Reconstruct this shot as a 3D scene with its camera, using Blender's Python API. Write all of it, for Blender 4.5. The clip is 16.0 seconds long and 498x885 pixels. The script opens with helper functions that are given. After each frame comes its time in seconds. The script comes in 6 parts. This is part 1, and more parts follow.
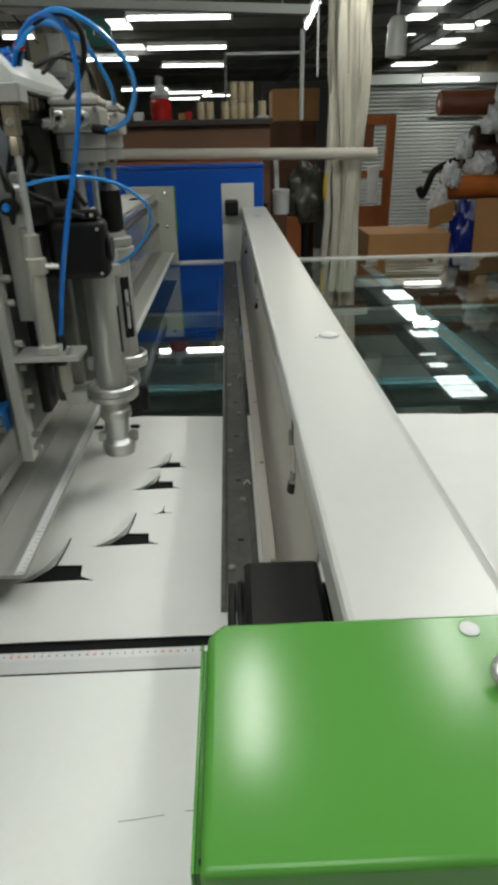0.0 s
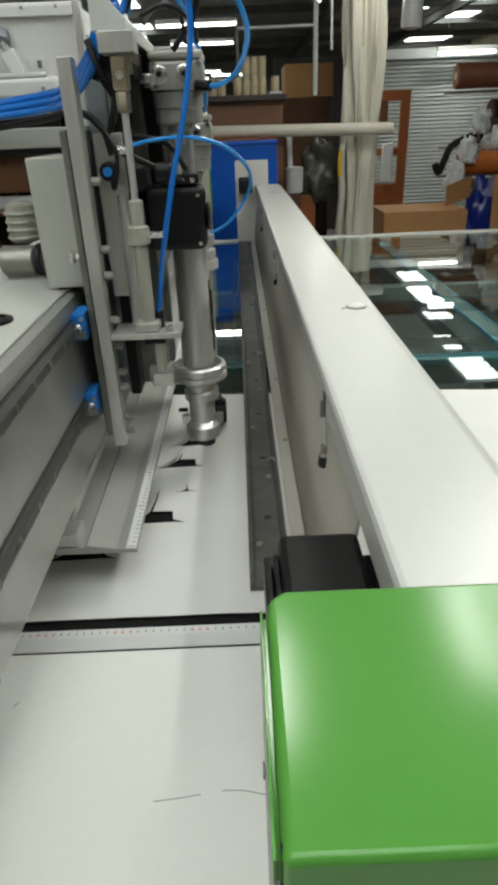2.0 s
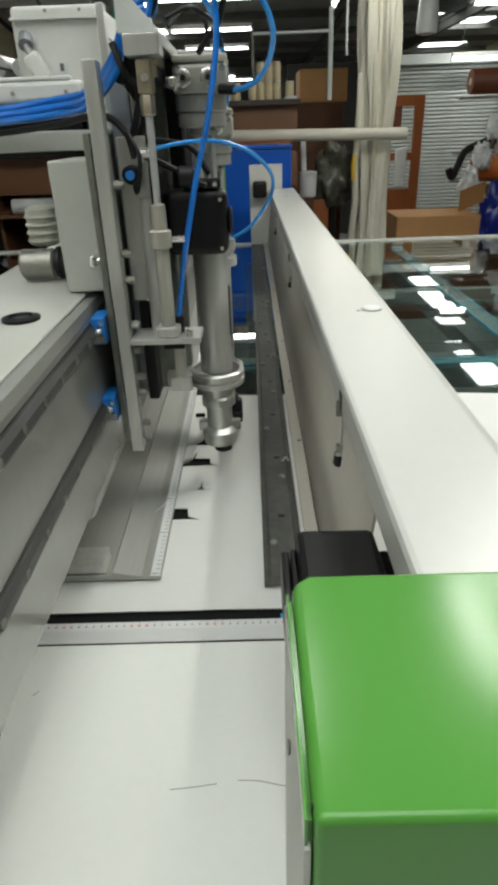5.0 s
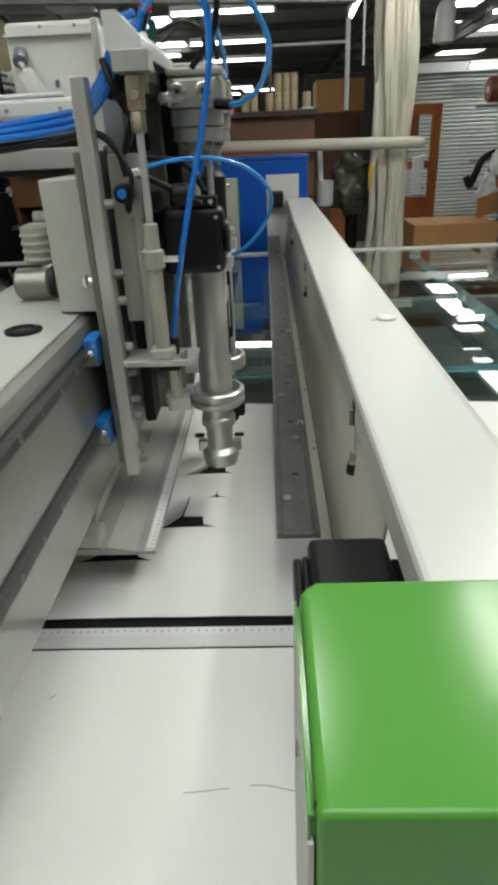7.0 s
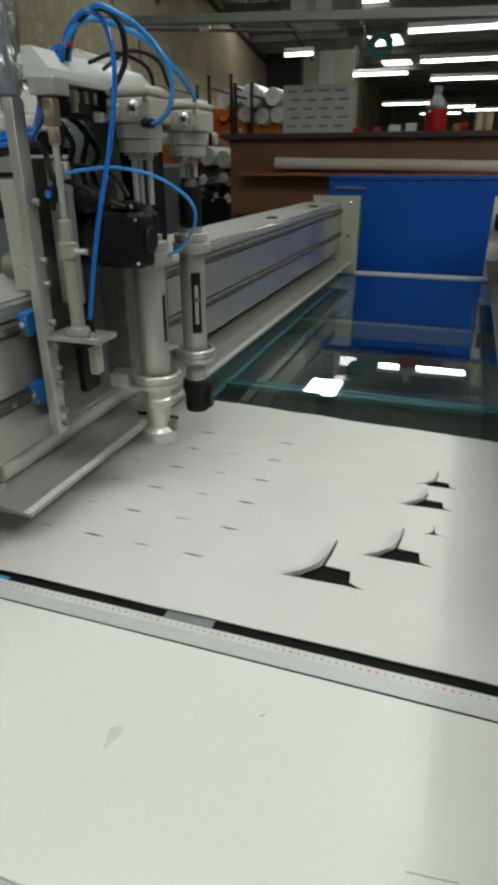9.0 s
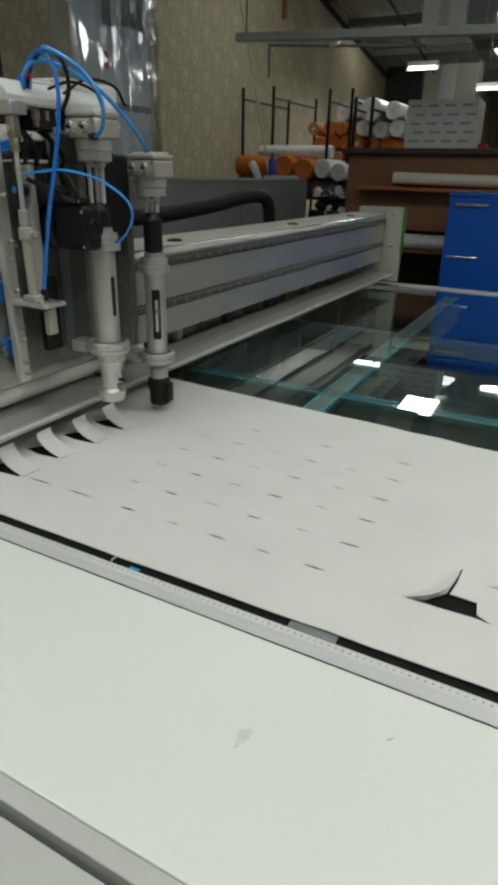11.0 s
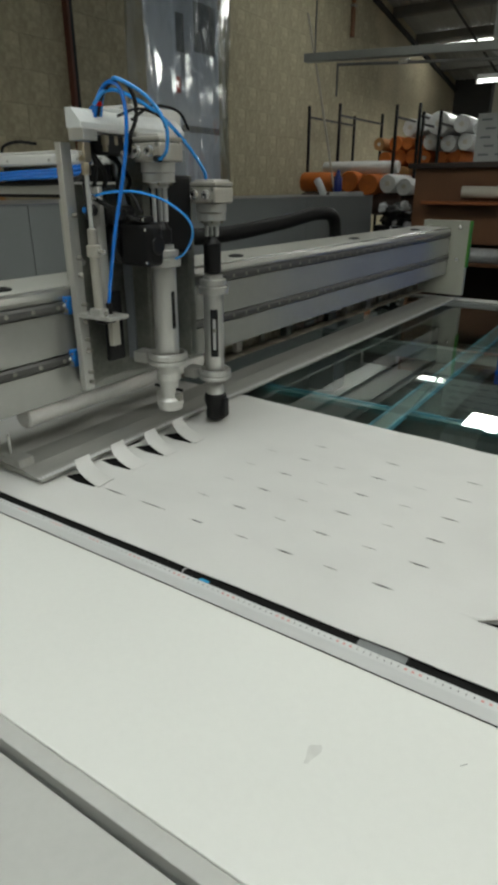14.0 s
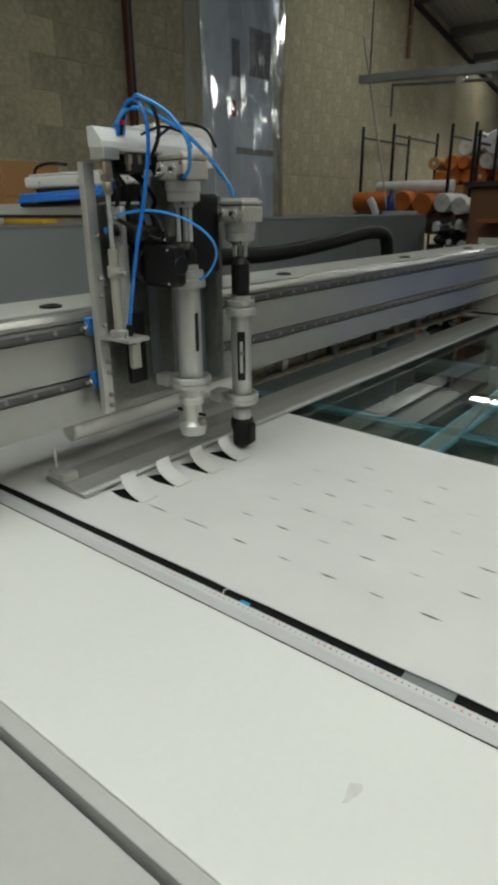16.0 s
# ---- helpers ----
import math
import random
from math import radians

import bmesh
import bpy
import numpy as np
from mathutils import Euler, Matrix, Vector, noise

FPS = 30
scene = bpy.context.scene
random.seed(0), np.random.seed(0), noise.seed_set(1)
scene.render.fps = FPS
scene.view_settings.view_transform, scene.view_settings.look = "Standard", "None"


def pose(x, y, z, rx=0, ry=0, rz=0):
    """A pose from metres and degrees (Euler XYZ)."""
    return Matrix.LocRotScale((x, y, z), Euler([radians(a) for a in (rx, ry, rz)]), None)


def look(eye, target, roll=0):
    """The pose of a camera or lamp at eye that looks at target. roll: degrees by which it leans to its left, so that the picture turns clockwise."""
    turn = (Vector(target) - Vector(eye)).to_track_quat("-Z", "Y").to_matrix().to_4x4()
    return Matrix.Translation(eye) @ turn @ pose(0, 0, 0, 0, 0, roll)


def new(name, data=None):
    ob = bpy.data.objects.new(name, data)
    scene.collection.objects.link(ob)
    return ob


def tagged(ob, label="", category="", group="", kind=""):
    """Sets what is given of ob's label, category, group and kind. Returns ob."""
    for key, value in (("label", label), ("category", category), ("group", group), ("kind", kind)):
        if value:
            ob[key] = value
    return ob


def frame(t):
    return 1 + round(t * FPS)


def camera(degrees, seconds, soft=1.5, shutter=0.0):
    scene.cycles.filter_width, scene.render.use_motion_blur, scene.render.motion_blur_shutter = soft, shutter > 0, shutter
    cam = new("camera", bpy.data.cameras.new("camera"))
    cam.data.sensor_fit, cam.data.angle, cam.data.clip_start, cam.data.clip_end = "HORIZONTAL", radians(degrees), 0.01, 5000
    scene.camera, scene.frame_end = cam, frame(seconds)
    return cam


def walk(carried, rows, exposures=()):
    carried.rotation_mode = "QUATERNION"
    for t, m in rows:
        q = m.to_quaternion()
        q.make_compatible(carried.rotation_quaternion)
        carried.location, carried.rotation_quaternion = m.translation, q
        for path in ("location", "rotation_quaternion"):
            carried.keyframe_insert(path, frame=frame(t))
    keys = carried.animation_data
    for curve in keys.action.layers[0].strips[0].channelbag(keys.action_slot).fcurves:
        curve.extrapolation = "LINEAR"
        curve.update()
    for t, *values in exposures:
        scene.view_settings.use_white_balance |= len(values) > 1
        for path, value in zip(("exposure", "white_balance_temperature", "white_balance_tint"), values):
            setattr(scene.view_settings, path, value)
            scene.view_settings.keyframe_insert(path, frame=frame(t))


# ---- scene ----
cam = camera(44.7, 16.0, 4.0, 0.4)
PATH = [
    (0, (0.354, 0.439, 1.504), (0.398, 2.232, 0.619), -1.3),
    (0.5, (0.359, 0.441, 1.498), (0.437, 2.221, 0.588), -1.8),
    (1, (0.345, 0.446, 1.492), (0.45, 2.229, 0.592), -0.9),
    (1.5, (0.328, 0.451, 1.47), (0.357, 2.209, 0.518), -1.4),
    (2, (0.33, 0.457, 1.477), (0.334, 2.229, 0.55), -2.3),
    (2.5, (0.33, 0.45, 1.474), (0.333, 2.229, 0.561), -2.2),
    (3, (0.333, 0.443, 1.481), (0.346, 2.233, 0.59), -2.1),
    (3.5, (0.333, 0.446, 1.48), (0.364, 2.231, 0.58), -1.8),
    (4, (0.329, 0.446, 1.475), (0.34, 2.222, 0.556), -2.0),
    (6.5, (0.315, 0.434, 1.482), (0.258, 2.22, 0.584), -2.2),
    (7, (0.324, 0.433, 1.483), (0.243, 2.221, 0.592), -2.7),
    (7.5, (0.308, 0.441, 1.478), (0.169, 2.216, 0.565), -2.8),
    (8, (0.272, 0.455, 1.474), (0.06, 2.23, 0.579), -1.3),
    (8.5, (0.24, 0.447, 1.489), (-0.16, 2.222, 0.658), -1.6),
    (9, (0.198, 0.462, 1.474), (-0.384, 2.181, 0.633), -0.1),
    (9.5, (0.17, 0.47, 1.479), (-0.508, 2.191, 0.718), 1.2),
    (9.7, (0.168, 0.465, 1.487), (-0.553, 2.173, 0.738), 0.9),
    (11.8, (0.114, 0.412, 1.483), (-0.759, 1.999, 0.637), 1.1),
    (12, (0.115, 0.41, 1.486), (-0.774, 2.003, 0.666), 1.1),
    (12.5, (0.114, 0.4, 1.492), (-0.812, 1.977, 0.682), 0.7),
    (13, (0.119, 0.4, 1.492), (-0.826, 1.969, 0.687), 0.5),
    (13.5, (0.118, 0.403, 1.493), (-0.854, 1.96, 0.7), 0.2),
    (14, (0.118, 0.402, 1.495), (-0.894, 1.943, 0.718), 0.0),
    (14.5, (0.125, 0.405, 1.494), (-0.931, 1.958, 0.807), 0.3),
    (15, (0.128, 0.41, 1.493), (-0.978, 1.934, 0.818), -0.3),
    (15.5, (0.117, 0.41, 1.495), (-1.014, 1.896, 0.78), -0.2),
    (16, (0.112, 0.418, 1.491), (-1.039, 1.886, 0.77), -0.5),
]
walk(cam, [(t, look(eye, target, roll)) for t, eye, target, roll in PATH], exposures=[(0, -0.60), (1, -0.56), (1.5, -0.42), (2, -0.36), (7, -0.27), (8, -0.43), (8.5, -0.53), (9, -0.71), (9.7, -0.77), (11.8, -0.74), (14, -0.71), (16, -0.68)])

# ---- light ----
world = bpy.data.worlds.new("world")
scene.world = world
world.use_nodes = True
wn = world.node_tree.nodes
sky = wn.new("ShaderNodeTexSky")
sky.sky_type, sky.sun_disc, sky.sun_elevation, sky.sun_rotation = "NISHITA", False, radians(50), radians(120)
world.node_tree.links.new(sky.outputs[0], wn["Background"].inputs[0])
wn["Background"].inputs[1].default_value = 0.08


def area_lamp(name, x, y, z, sx, sy, watts, colour):
    data = bpy.data.lights.new(name, "AREA")
    data.shape, data.size, data.size_y, data.energy, data.color = "RECTANGLE", sx, sy, watts, colour
    ob = new(name, data)
    ob.matrix_world = pose(x, y, z)
    return ob


COOL, DAY = (1.0, 1.0, 0.92), (0.97, 1.0, 0.95)

# ---- materials ----


def mat(name, colour, rough=0.5, metal=0.0, vary=0.12, scale=8.0, bump=0.05, fine=90.0, stretch=(1, 1, 1), coat=0.0, spec=0.5):
    """A surface with two scales of variation in colour and gloss, and fine relief."""
    m = bpy.data.materials.new(name)
    m.use_nodes = True
    n, l = m.node_tree.nodes, m.node_tree.links
    b = n["Principled BSDF"]
    tc = n.new("ShaderNodeTexCoord")
    mp = n.new("ShaderNodeMapping")
    mp.inputs["Scale"].default_value = stretch
    l.new(tc.outputs["Object"], mp.inputs[0])
    big, small = n.new("ShaderNodeTexNoise"), n.new("ShaderNodeTexNoise")
    for t, sc, de in ((big, scale, 4), (small, fine, 3)):
        t.inputs["Scale"].default_value, t.inputs["Detail"].default_value = sc, de
        l.new(mp.outputs[0], t.inputs["Vector"])
    add = n.new("ShaderNodeMath")
    add.operation = "MULTIPLY_ADD"
    add.inputs[1].default_value, add.inputs[2].default_value = 0.65, 0.0
    l.new(big.outputs[0], add.inputs[0])
    add2 = n.new("ShaderNodeMath")
    add2.operation = "MULTIPLY_ADD"
    add2.inputs[1].default_value = 0.35
    l.new(small.outputs[0], add2.inputs[0])
    l.new(add.outputs[0], add2.inputs[2])
    ramp = n.new("ShaderNodeValToRGB")
    lo = tuple(c * (1 - vary) for c in colour)
    hi = tuple(min(1, c * (1 + vary)) for c in colour)
    ramp.color_ramp.elements[0].position, ramp.color_ramp.elements[0].color = 0.32, (*lo, 1)
    ramp.color_ramp.elements[1].position, ramp.color_ramp.elements[1].color = 0.68, (*hi, 1)
    l.new(add2.outputs[0], ramp.inputs[0])
    l.new(ramp.outputs[0], b.inputs["Base Color"])
    rr = n.new("ShaderNodeMapRange")
    rr.inputs["To Min"].default_value, rr.inputs["To Max"].default_value = max(0.02, rough * 0.8), min(1, rough * 1.2)
    l.new(add2.outputs[0], rr.inputs[0])
    l.new(rr.outputs[0], b.inputs["Roughness"])
    b.inputs["Metallic"].default_value = metal
    b.inputs["Coat Weight"].default_value = coat
    b.inputs["Specular IOR Level"].default_value = spec
    if bump:
        bp = n.new("ShaderNodeBump")
        bp.inputs["Strength"].default_value, bp.inputs["Distance"].default_value = bump, 0.002
        l.new(small.outputs[0], bp.inputs["Height"])
        l.new(bp.outputs[0], b.inputs["Normal"])
    return m


def glow(name, colour, strength):
    m = bpy.data.materials.new(name)
    m.use_nodes = True
    b = m.node_tree.nodes["Principled BSDF"]
    b.inputs["Base Color"].default_value = (*colour, 1)
    b.inputs["Emission Color"].default_value = (*colour, 1)
    b.inputs["Emission Strength"].default_value = strength
    return m


def shiny_film(name, colour, share):
    """Thin clear film: mostly see-through, with a sharp crumpled gloss."""
    m = bpy.data.materials.new(name)
    m.use_nodes = True
    n, l = m.node_tree.nodes, m.node_tree.links
    n.remove(n["Principled BSDF"])
    tr, gl, mx = n.new("ShaderNodeBsdfTransparent"), n.new("ShaderNodeBsdfGlossy"), n.new("ShaderNodeMixShader")
    tr.inputs[0].default_value = (*colour, 1)
    gl.inputs["Roughness"].default_value = 0.09
    nz, bp = n.new("ShaderNodeTexNoise"), n.new("ShaderNodeBump")
    nz.inputs["Scale"].default_value = 4.0
    bp.inputs["Strength"].default_value, bp.inputs["Distance"].default_value = 0.75, 0.05
    l.new(nz.outputs[0], bp.inputs["Height"])
    l.new(bp.outputs[0], gl.inputs["Normal"])
    mx.inputs[0].default_value = share
    l.new(tr.outputs[0], mx.inputs[1])
    l.new(gl.outputs[0], mx.inputs[2])
    l.new(mx.outputs[0], n["Material Output"].inputs[0])
    return m


def clear(name, colour, rough, ior=1.45, alpha=1.0):
    m = bpy.data.materials.new(name)
    m.use_nodes = True
    b = m.node_tree.nodes["Principled BSDF"]
    b.inputs["Base Color"].default_value = (*colour, 1)
    b.inputs["Transmission Weight"].default_value = 1
    b.inputs["Roughness"].default_value, b.inputs["IOR"].default_value, b.inputs["Alpha"].default_value = rough, ior, alpha
    return m


LAMINATE = mat("white_laminate", (0.72, 0.73, 0.69), 0.38, 0, 0.025, 3, 0.01)
CLOTH = mat("white_coated_fabric", (0.62, 0.62, 0.595), 0.55, 0, 0.04, 6, 0.05, 400)
BLACK_CLOTH = mat("black_backing", (0.006, 0.006, 0.006), 0.8, 0, 0.3, 20, 0.1, spec=0.2)
CREAM_PAINT = mat("cream_beam_paint", (0.50, 0.502, 0.472), 0.33, 0, 0.03, 2, 0.02, 60)
GREY_PAINT = mat("grey_machine_paint", (0.61, 0.61, 0.575), 0.38, 0, 0.05, 5, 0.03)
BEAM_PAINT = mat("grey_gloss_beam_paint", (0.35, 0.352, 0.325), 0.22, 0.42, 0.06, 4, 0.02, 50, coat=0.2)
PLATE_PAINT = mat("drab_plate_paint", (0.34, 0.345, 0.29), 0.4, 0, 0.08, 6, 0.03)
SATIN = mat("satin_anodised_tube", (0.62, 0.61, 0.58), 0.48, 0.35, 0.06, 9, 0.03)
BLUE_EDGE = mat("blue_glass_tape", (0.05, 0.19, 0.26), 0.35, 0, 0.1, 10, 0.02)
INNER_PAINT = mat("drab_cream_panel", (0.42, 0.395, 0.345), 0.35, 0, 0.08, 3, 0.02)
DARK_GREY_PAINT = mat("dark_grey_paint", (0.16, 0.175, 0.19), 0.35, 0, 0.06, 4, 0.03)
GREEN_PAINT = mat("glossy_green_paint", (0.080, 0.262, 0.045), 0.19, 0, 0.015, 25, 0.004, 40, spec=0.35)
GREEN_PAINT.node_tree.nodes["Map Range"].inputs["To Min"].default_value = 0.165
GREEN_PAINT.node_tree.nodes["Map Range"].inputs["To Max"].default_value = 0.185
BLUE_PAINT = mat("glossy_blue_paint", (0.004, 0.072, 0.39), 0.42, 0, 0.08, 3, 0.02, 40, spec=0.22)
ALU = mat("brushed_aluminium", (0.57, 0.57, 0.54), 0.30, 0.65, 0.14, 12, 0.06, 120, (1, 1, 0.15))
ALU_SHEET = mat("milled_aluminium_bar", (0.42, 0.42, 0.39), 0.5, 0.6, 0.10, 10, 0.05, 150, (1, 0.1, 1))
DARK_STEEL = mat("worn_dark_steel", (0.27, 0.265, 0.235), 0.40, 0.6, 0.25, 14, 0.12, 90)
CHROME = mat("polished_rod", (0.72, 0.72, 0.70), 0.22, 0.75, 0.05, 10, 0.0)
BRUSH = mat("drab_cylinder_tube", (0.47, 0.455, 0.40), 0.36, 0.5, 0.10, 12, 0.04, 120, (1, 1, 0.15))
ROD = mat("satin_piston_rod", (0.52, 0.53, 0.52), 0.34, 0.45, 0.08, 12, 0.02)
WEB = mat("dull_cast_plate", (0.19, 0.195, 0.17), 0.36, 0.5, 0.30, 16, 0.08, 90)
BRASS = mat("dull_nickel_brass", (0.50, 0.44, 0.33), 0.35, 1.0, 0.12, 20, 0.05)
BLACK_PLASTIC = mat("black_plastic", (0.006, 0.006, 0.0065), 0.42, 0, 0.2, 10, 0.06, spec=0.3)
BLACK_RUBBER = mat("black_rubber_hose", (0.006, 0.006, 0.006), 0.55, 0, 0.2, 20, 0.1, spec=0.3)
WHITE_PLASTIC = mat("white_plastic", (0.62, 0.63, 0.62), 0.35, 0, 0.04, 8, 0.02)
BLUE_HOSE = mat("blue_air_hose", (0.010, 0.155, 0.56), 0.25, 0, 0.08, 15, 0.0, coat=0.3)
PALE_HOSE = mat("light_blue_air_hose", (0.03, 0.27, 0.72), 0.25, 0, 0.08, 15, 0.0, coat=0.3)
BLUE_PLASTIC = mat("blue_bearing_plastic", (0.012, 0.17, 0.55), 0.4, 0, 0.1, 20, 0.05)
MOTOR_GREY = mat("drab_motor_box_paint", (0.42, 0.425, 0.385), 0.42, 0, 0.06, 6, 0.03)
# rail steel darkened: the shade of the beam grooves is in this colour
RAIL = mat("dark_groove_rail", (0.10, 0.10, 0.095), 0.42, 0.5, 0.2, 14, 0.05, 130, (1, 0.2, 1))
HOLD_STEEL = mat("oiled_dark_angle_bar", (0.115, 0.115, 0.105), 0.42, 0.5, 0.35, 12, 0.12, 90)
RULER = mat("matt_ruler_steel", (0.60, 0.61, 0.60), 0.42, 0.25, 0.05, 12, 0.02, 120, (0.2, 1, 1))
INK = mat("black_ink", (0.10, 0.10, 0.10), 0.6, 0, 0.1, 20, 0)
RED_INK = mat("red_ink", (0.62, 0.28, 0.26), 0.6, 0, 0.1, 20, 0)
PENCIL = mat("pencil_line", (0.30, 0.30, 0.29), 0.7, 0, 0.3, 60, 0)
CHIP = mat("blue_tape_chip", (0.02, 0.30, 0.55), 0.5, 0, 0.1, 20, 0)
SILVER_TAPE = mat("grey_tape", (0.20, 0.21, 0.21), 0.45, 0, 0.1, 20, 0.05)
TEAL_EDGE = mat("teal_glass_edge", (0.025, 0.085, 0.09), 0.3, 0, 0.15, 10, 0.02)
UNDER = mat("dark_machine_bed", (0.052, 0.062, 0.055), 0.5, 0, 0.3, 6, 0.05)
UNDER_BAR = mat("dull_bed_bar", (0.075, 0.090, 0.084), 0.45, 0, 0.2, 8, 0.05)
CONCRETE = mat("workshop_concrete", (0.17, 0.165, 0.155), 0.75, 0, 0.2, 3, 0.2, 60)
BLOCK = mat("painted_concrete_block", (0.42, 0.375, 0.255), 0.8, 0, 0.42, 1.1, 0.22, 30)
MORTAR = mat("block_joint", (0.34, 0.31, 0.215), 0.9, 0, 0.2, 4, 0.4, 60)
ROOF = mat("weathered_roof_sheet", (0.36, 0.37, 0.345), 0.6, 0.2, 0.25, 1.5, 0.1)
ROOF_STEEL = mat("dusty_roof_steel", (0.17, 0.17, 0.157), 0.6, 0.2, 0.2, 3, 0.1)
RUST_STEEL = mat("rust_red_steel", (0.11, 0.035, 0.02), 0.6, 0.1, 0.2, 5, 0.1)
SHUTTER = mat("grey_shutter_slat", (0.60, 0.64, 0.62), 0.45, 0.1, 0.08, 2, 0.05)
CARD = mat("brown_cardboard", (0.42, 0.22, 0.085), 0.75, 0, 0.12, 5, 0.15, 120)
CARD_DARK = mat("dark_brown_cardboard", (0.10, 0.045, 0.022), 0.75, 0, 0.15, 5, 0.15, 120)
BROWN_BOARD = mat("brown_hardboard", (0.17, 0.075, 0.032), 0.5, 0, 0.15, 3, 0.05)
DARK_WOOD = mat("dark_shelf_edge", (0.035, 0.022, 0.016), 0.5, 0, 0.2, 6, 0.05)
ORANGE = mat("orange_cloth_roll", (0.48, 0.13, 0.02), 0.7, 0, 0.2, 9, 0.2, 70)
RUST_ROLL = mat("rust_vinyl_roll", (0.16, 0.05, 0.022), 0.5, 0, 0.15, 8, 0.1)
DARK_ROLL = mat("dark_vinyl_roll", (0.045, 0.022, 0.016), 0.5, 0, 0.2, 8, 0.1)
WHITE_ROLL = mat("wrapped_white_roll", (0.62, 0.63, 0.62), 0.35, 0, 0.12, 12, 0.25, 50)
CREAM_TUBE = mat("cream_paper_tube", (0.55, 0.52, 0.44), 0.5, 0, 0.05, 4, 0.03)
CURTAIN = mat("ivory_sheet_curtain", (0.62, 0.59, 0.49), 0.55, 0, 0.14, 5, 0.15, 60, (1, 1, 0.2))
WRAP = mat("crumpled_clear_wrap", (0.55, 0.57, 0.58), 0.22, 0, 0.25, 9, 0.6, 30)
RED_GLASS = mat("red_jar", (0.45, 0.012, 0.01), 0.2, 0, 0.15, 10, 0.02, coat=0.5)
SPOOL = mat("cream_thread_spool", (0.52, 0.44, 0.28), 0.6, 0, 0.15, 14, 0.2, 200, (0.2, 0.2, 1))
TEAL = mat("teal_ring_paint", (0.02, 0.16, 0.13), 0.5, 0, 0.1, 10, 0.05)
ORANGE_WOOD = mat("orange_stained_wood", (0.30, 0.085, 0.02), 0.5, 0, 0.2, 4, 0.1, 60, (1, 1, 0.2))
NAVY = mat("blue_plastic_bag", (0.006, 0.018, 0.19), 0.3, 0, 0.3, 12, 0.5, 30)
YELLOW = mat("yellow_tape", (0.65, 0.42, 0.02), 0.5, 0, 0.1, 10, 0.05)
GREY_BOARD = mat("grey_board", (0.20, 0.215, 0.215), 0.55, 0, 0.06, 3, 0.05)
CARTON = mat("printed_pale_carton", (0.44, 0.45, 0.44), 0.6, 0, 0.06, 4, 0.05)
PRINT = mat("grey_print", (0.18, 0.19, 0.20), 0.6, 0, 0.1, 10, 0)
MILKY = mat("milky_perspex", (0.56, 0.58, 0.56), 0.3, 0, 0.08, 14, 0.02)
TRIM = mat("matt_grey_edge_trim", (0.46, 0.465, 0.44), 0.55, 0, 0.05, 6, 0.03)
POST_PAINT = mat("beige_post_paint", (0.46, 0.44, 0.36), 0.6, 0, 0.10, 2, 0.05)
DIM = mat("near_black_matt", (0.03, 0.03, 0.028), 0.8, 0, 0.2, 2, 0.05)
STAIN = mat("pale_grey_smudge", (0.60, 0.605, 0.57), 0.4, 0, 0.06, 60, 0)
TUBE_GLOW = glow("lit_tube", (0.96, 1.0, 0.95), 9.0)
SKYLIGHT_GLOW = glow("translucent_roof_sheet", (0.95, 1.0, 0.97), 6.0)


def waves(m, scale, height):
    """Adds broad soft waves to the relief of a sheet."""
    n, l = m.node_tree.nodes, m.node_tree.links
    b = n["Principled BSDF"]
    low, bp = n.new("ShaderNodeTexNoise"), n.new("ShaderNodeBump")
    low.inputs["Scale"].default_value, low.inputs["Detail"].default_value = scale, 1
    l.new(n["Texture Coordinate"].outputs["Object"], low.inputs["Vector"])
    bp.inputs["Strength"].default_value, bp.inputs["Distance"].default_value = 1.0, height
    l.new(low.outputs[0], bp.inputs["Height"])
    l.new(n["Bump"].outputs[0], bp.inputs["Normal"])
    l.new(bp.outputs[0], b.inputs["Normal"])


waves(CLOTH, 7.0, 0.012)
GLASS = clear("float_glass", (0.80, 0.93, 0.90), 0.0)

# ---- builders ----


def finish(bm, material, name, smooth=None):
    bmesh.ops.recalc_face_normals(bm, faces=bm.faces)
    if smooth is not None:
        for e in bm.edges:
            e.smooth = len(e.link_faces) == 2 and e.calc_face_angle(9) < radians(smooth)
        flat = bm.faces.layers.int.get("flat")
        for f in bm.faces:
            f.smooth = flat is None or f[flat] == 0
    me = bpy.data.meshes.new(name)
    bm.to_mesh(me)
    bm.free()
    me.materials.append(material)
    return me


def part(name, bm, material, parent=None, label="", smooth=35):
    """Links a bmesh as one mesh object under a thing or a part."""
    ob = new(name, finish(bm, material, name, smooth))
    ob.parent = parent
    return tagged(ob, label)


def thing(name, label, category, group="", kind="", at=(0, 0, 0)):
    ob = new(name)
    ob.empty_display_size = 0.05
    ob.location = at
    return tagged(ob, label, category, group, kind)


def solid(name, bm, material, label, category, group="", kind="", smooth=35):
    return tagged(part(name, bm, material, None, label, smooth), label, category, group, kind)


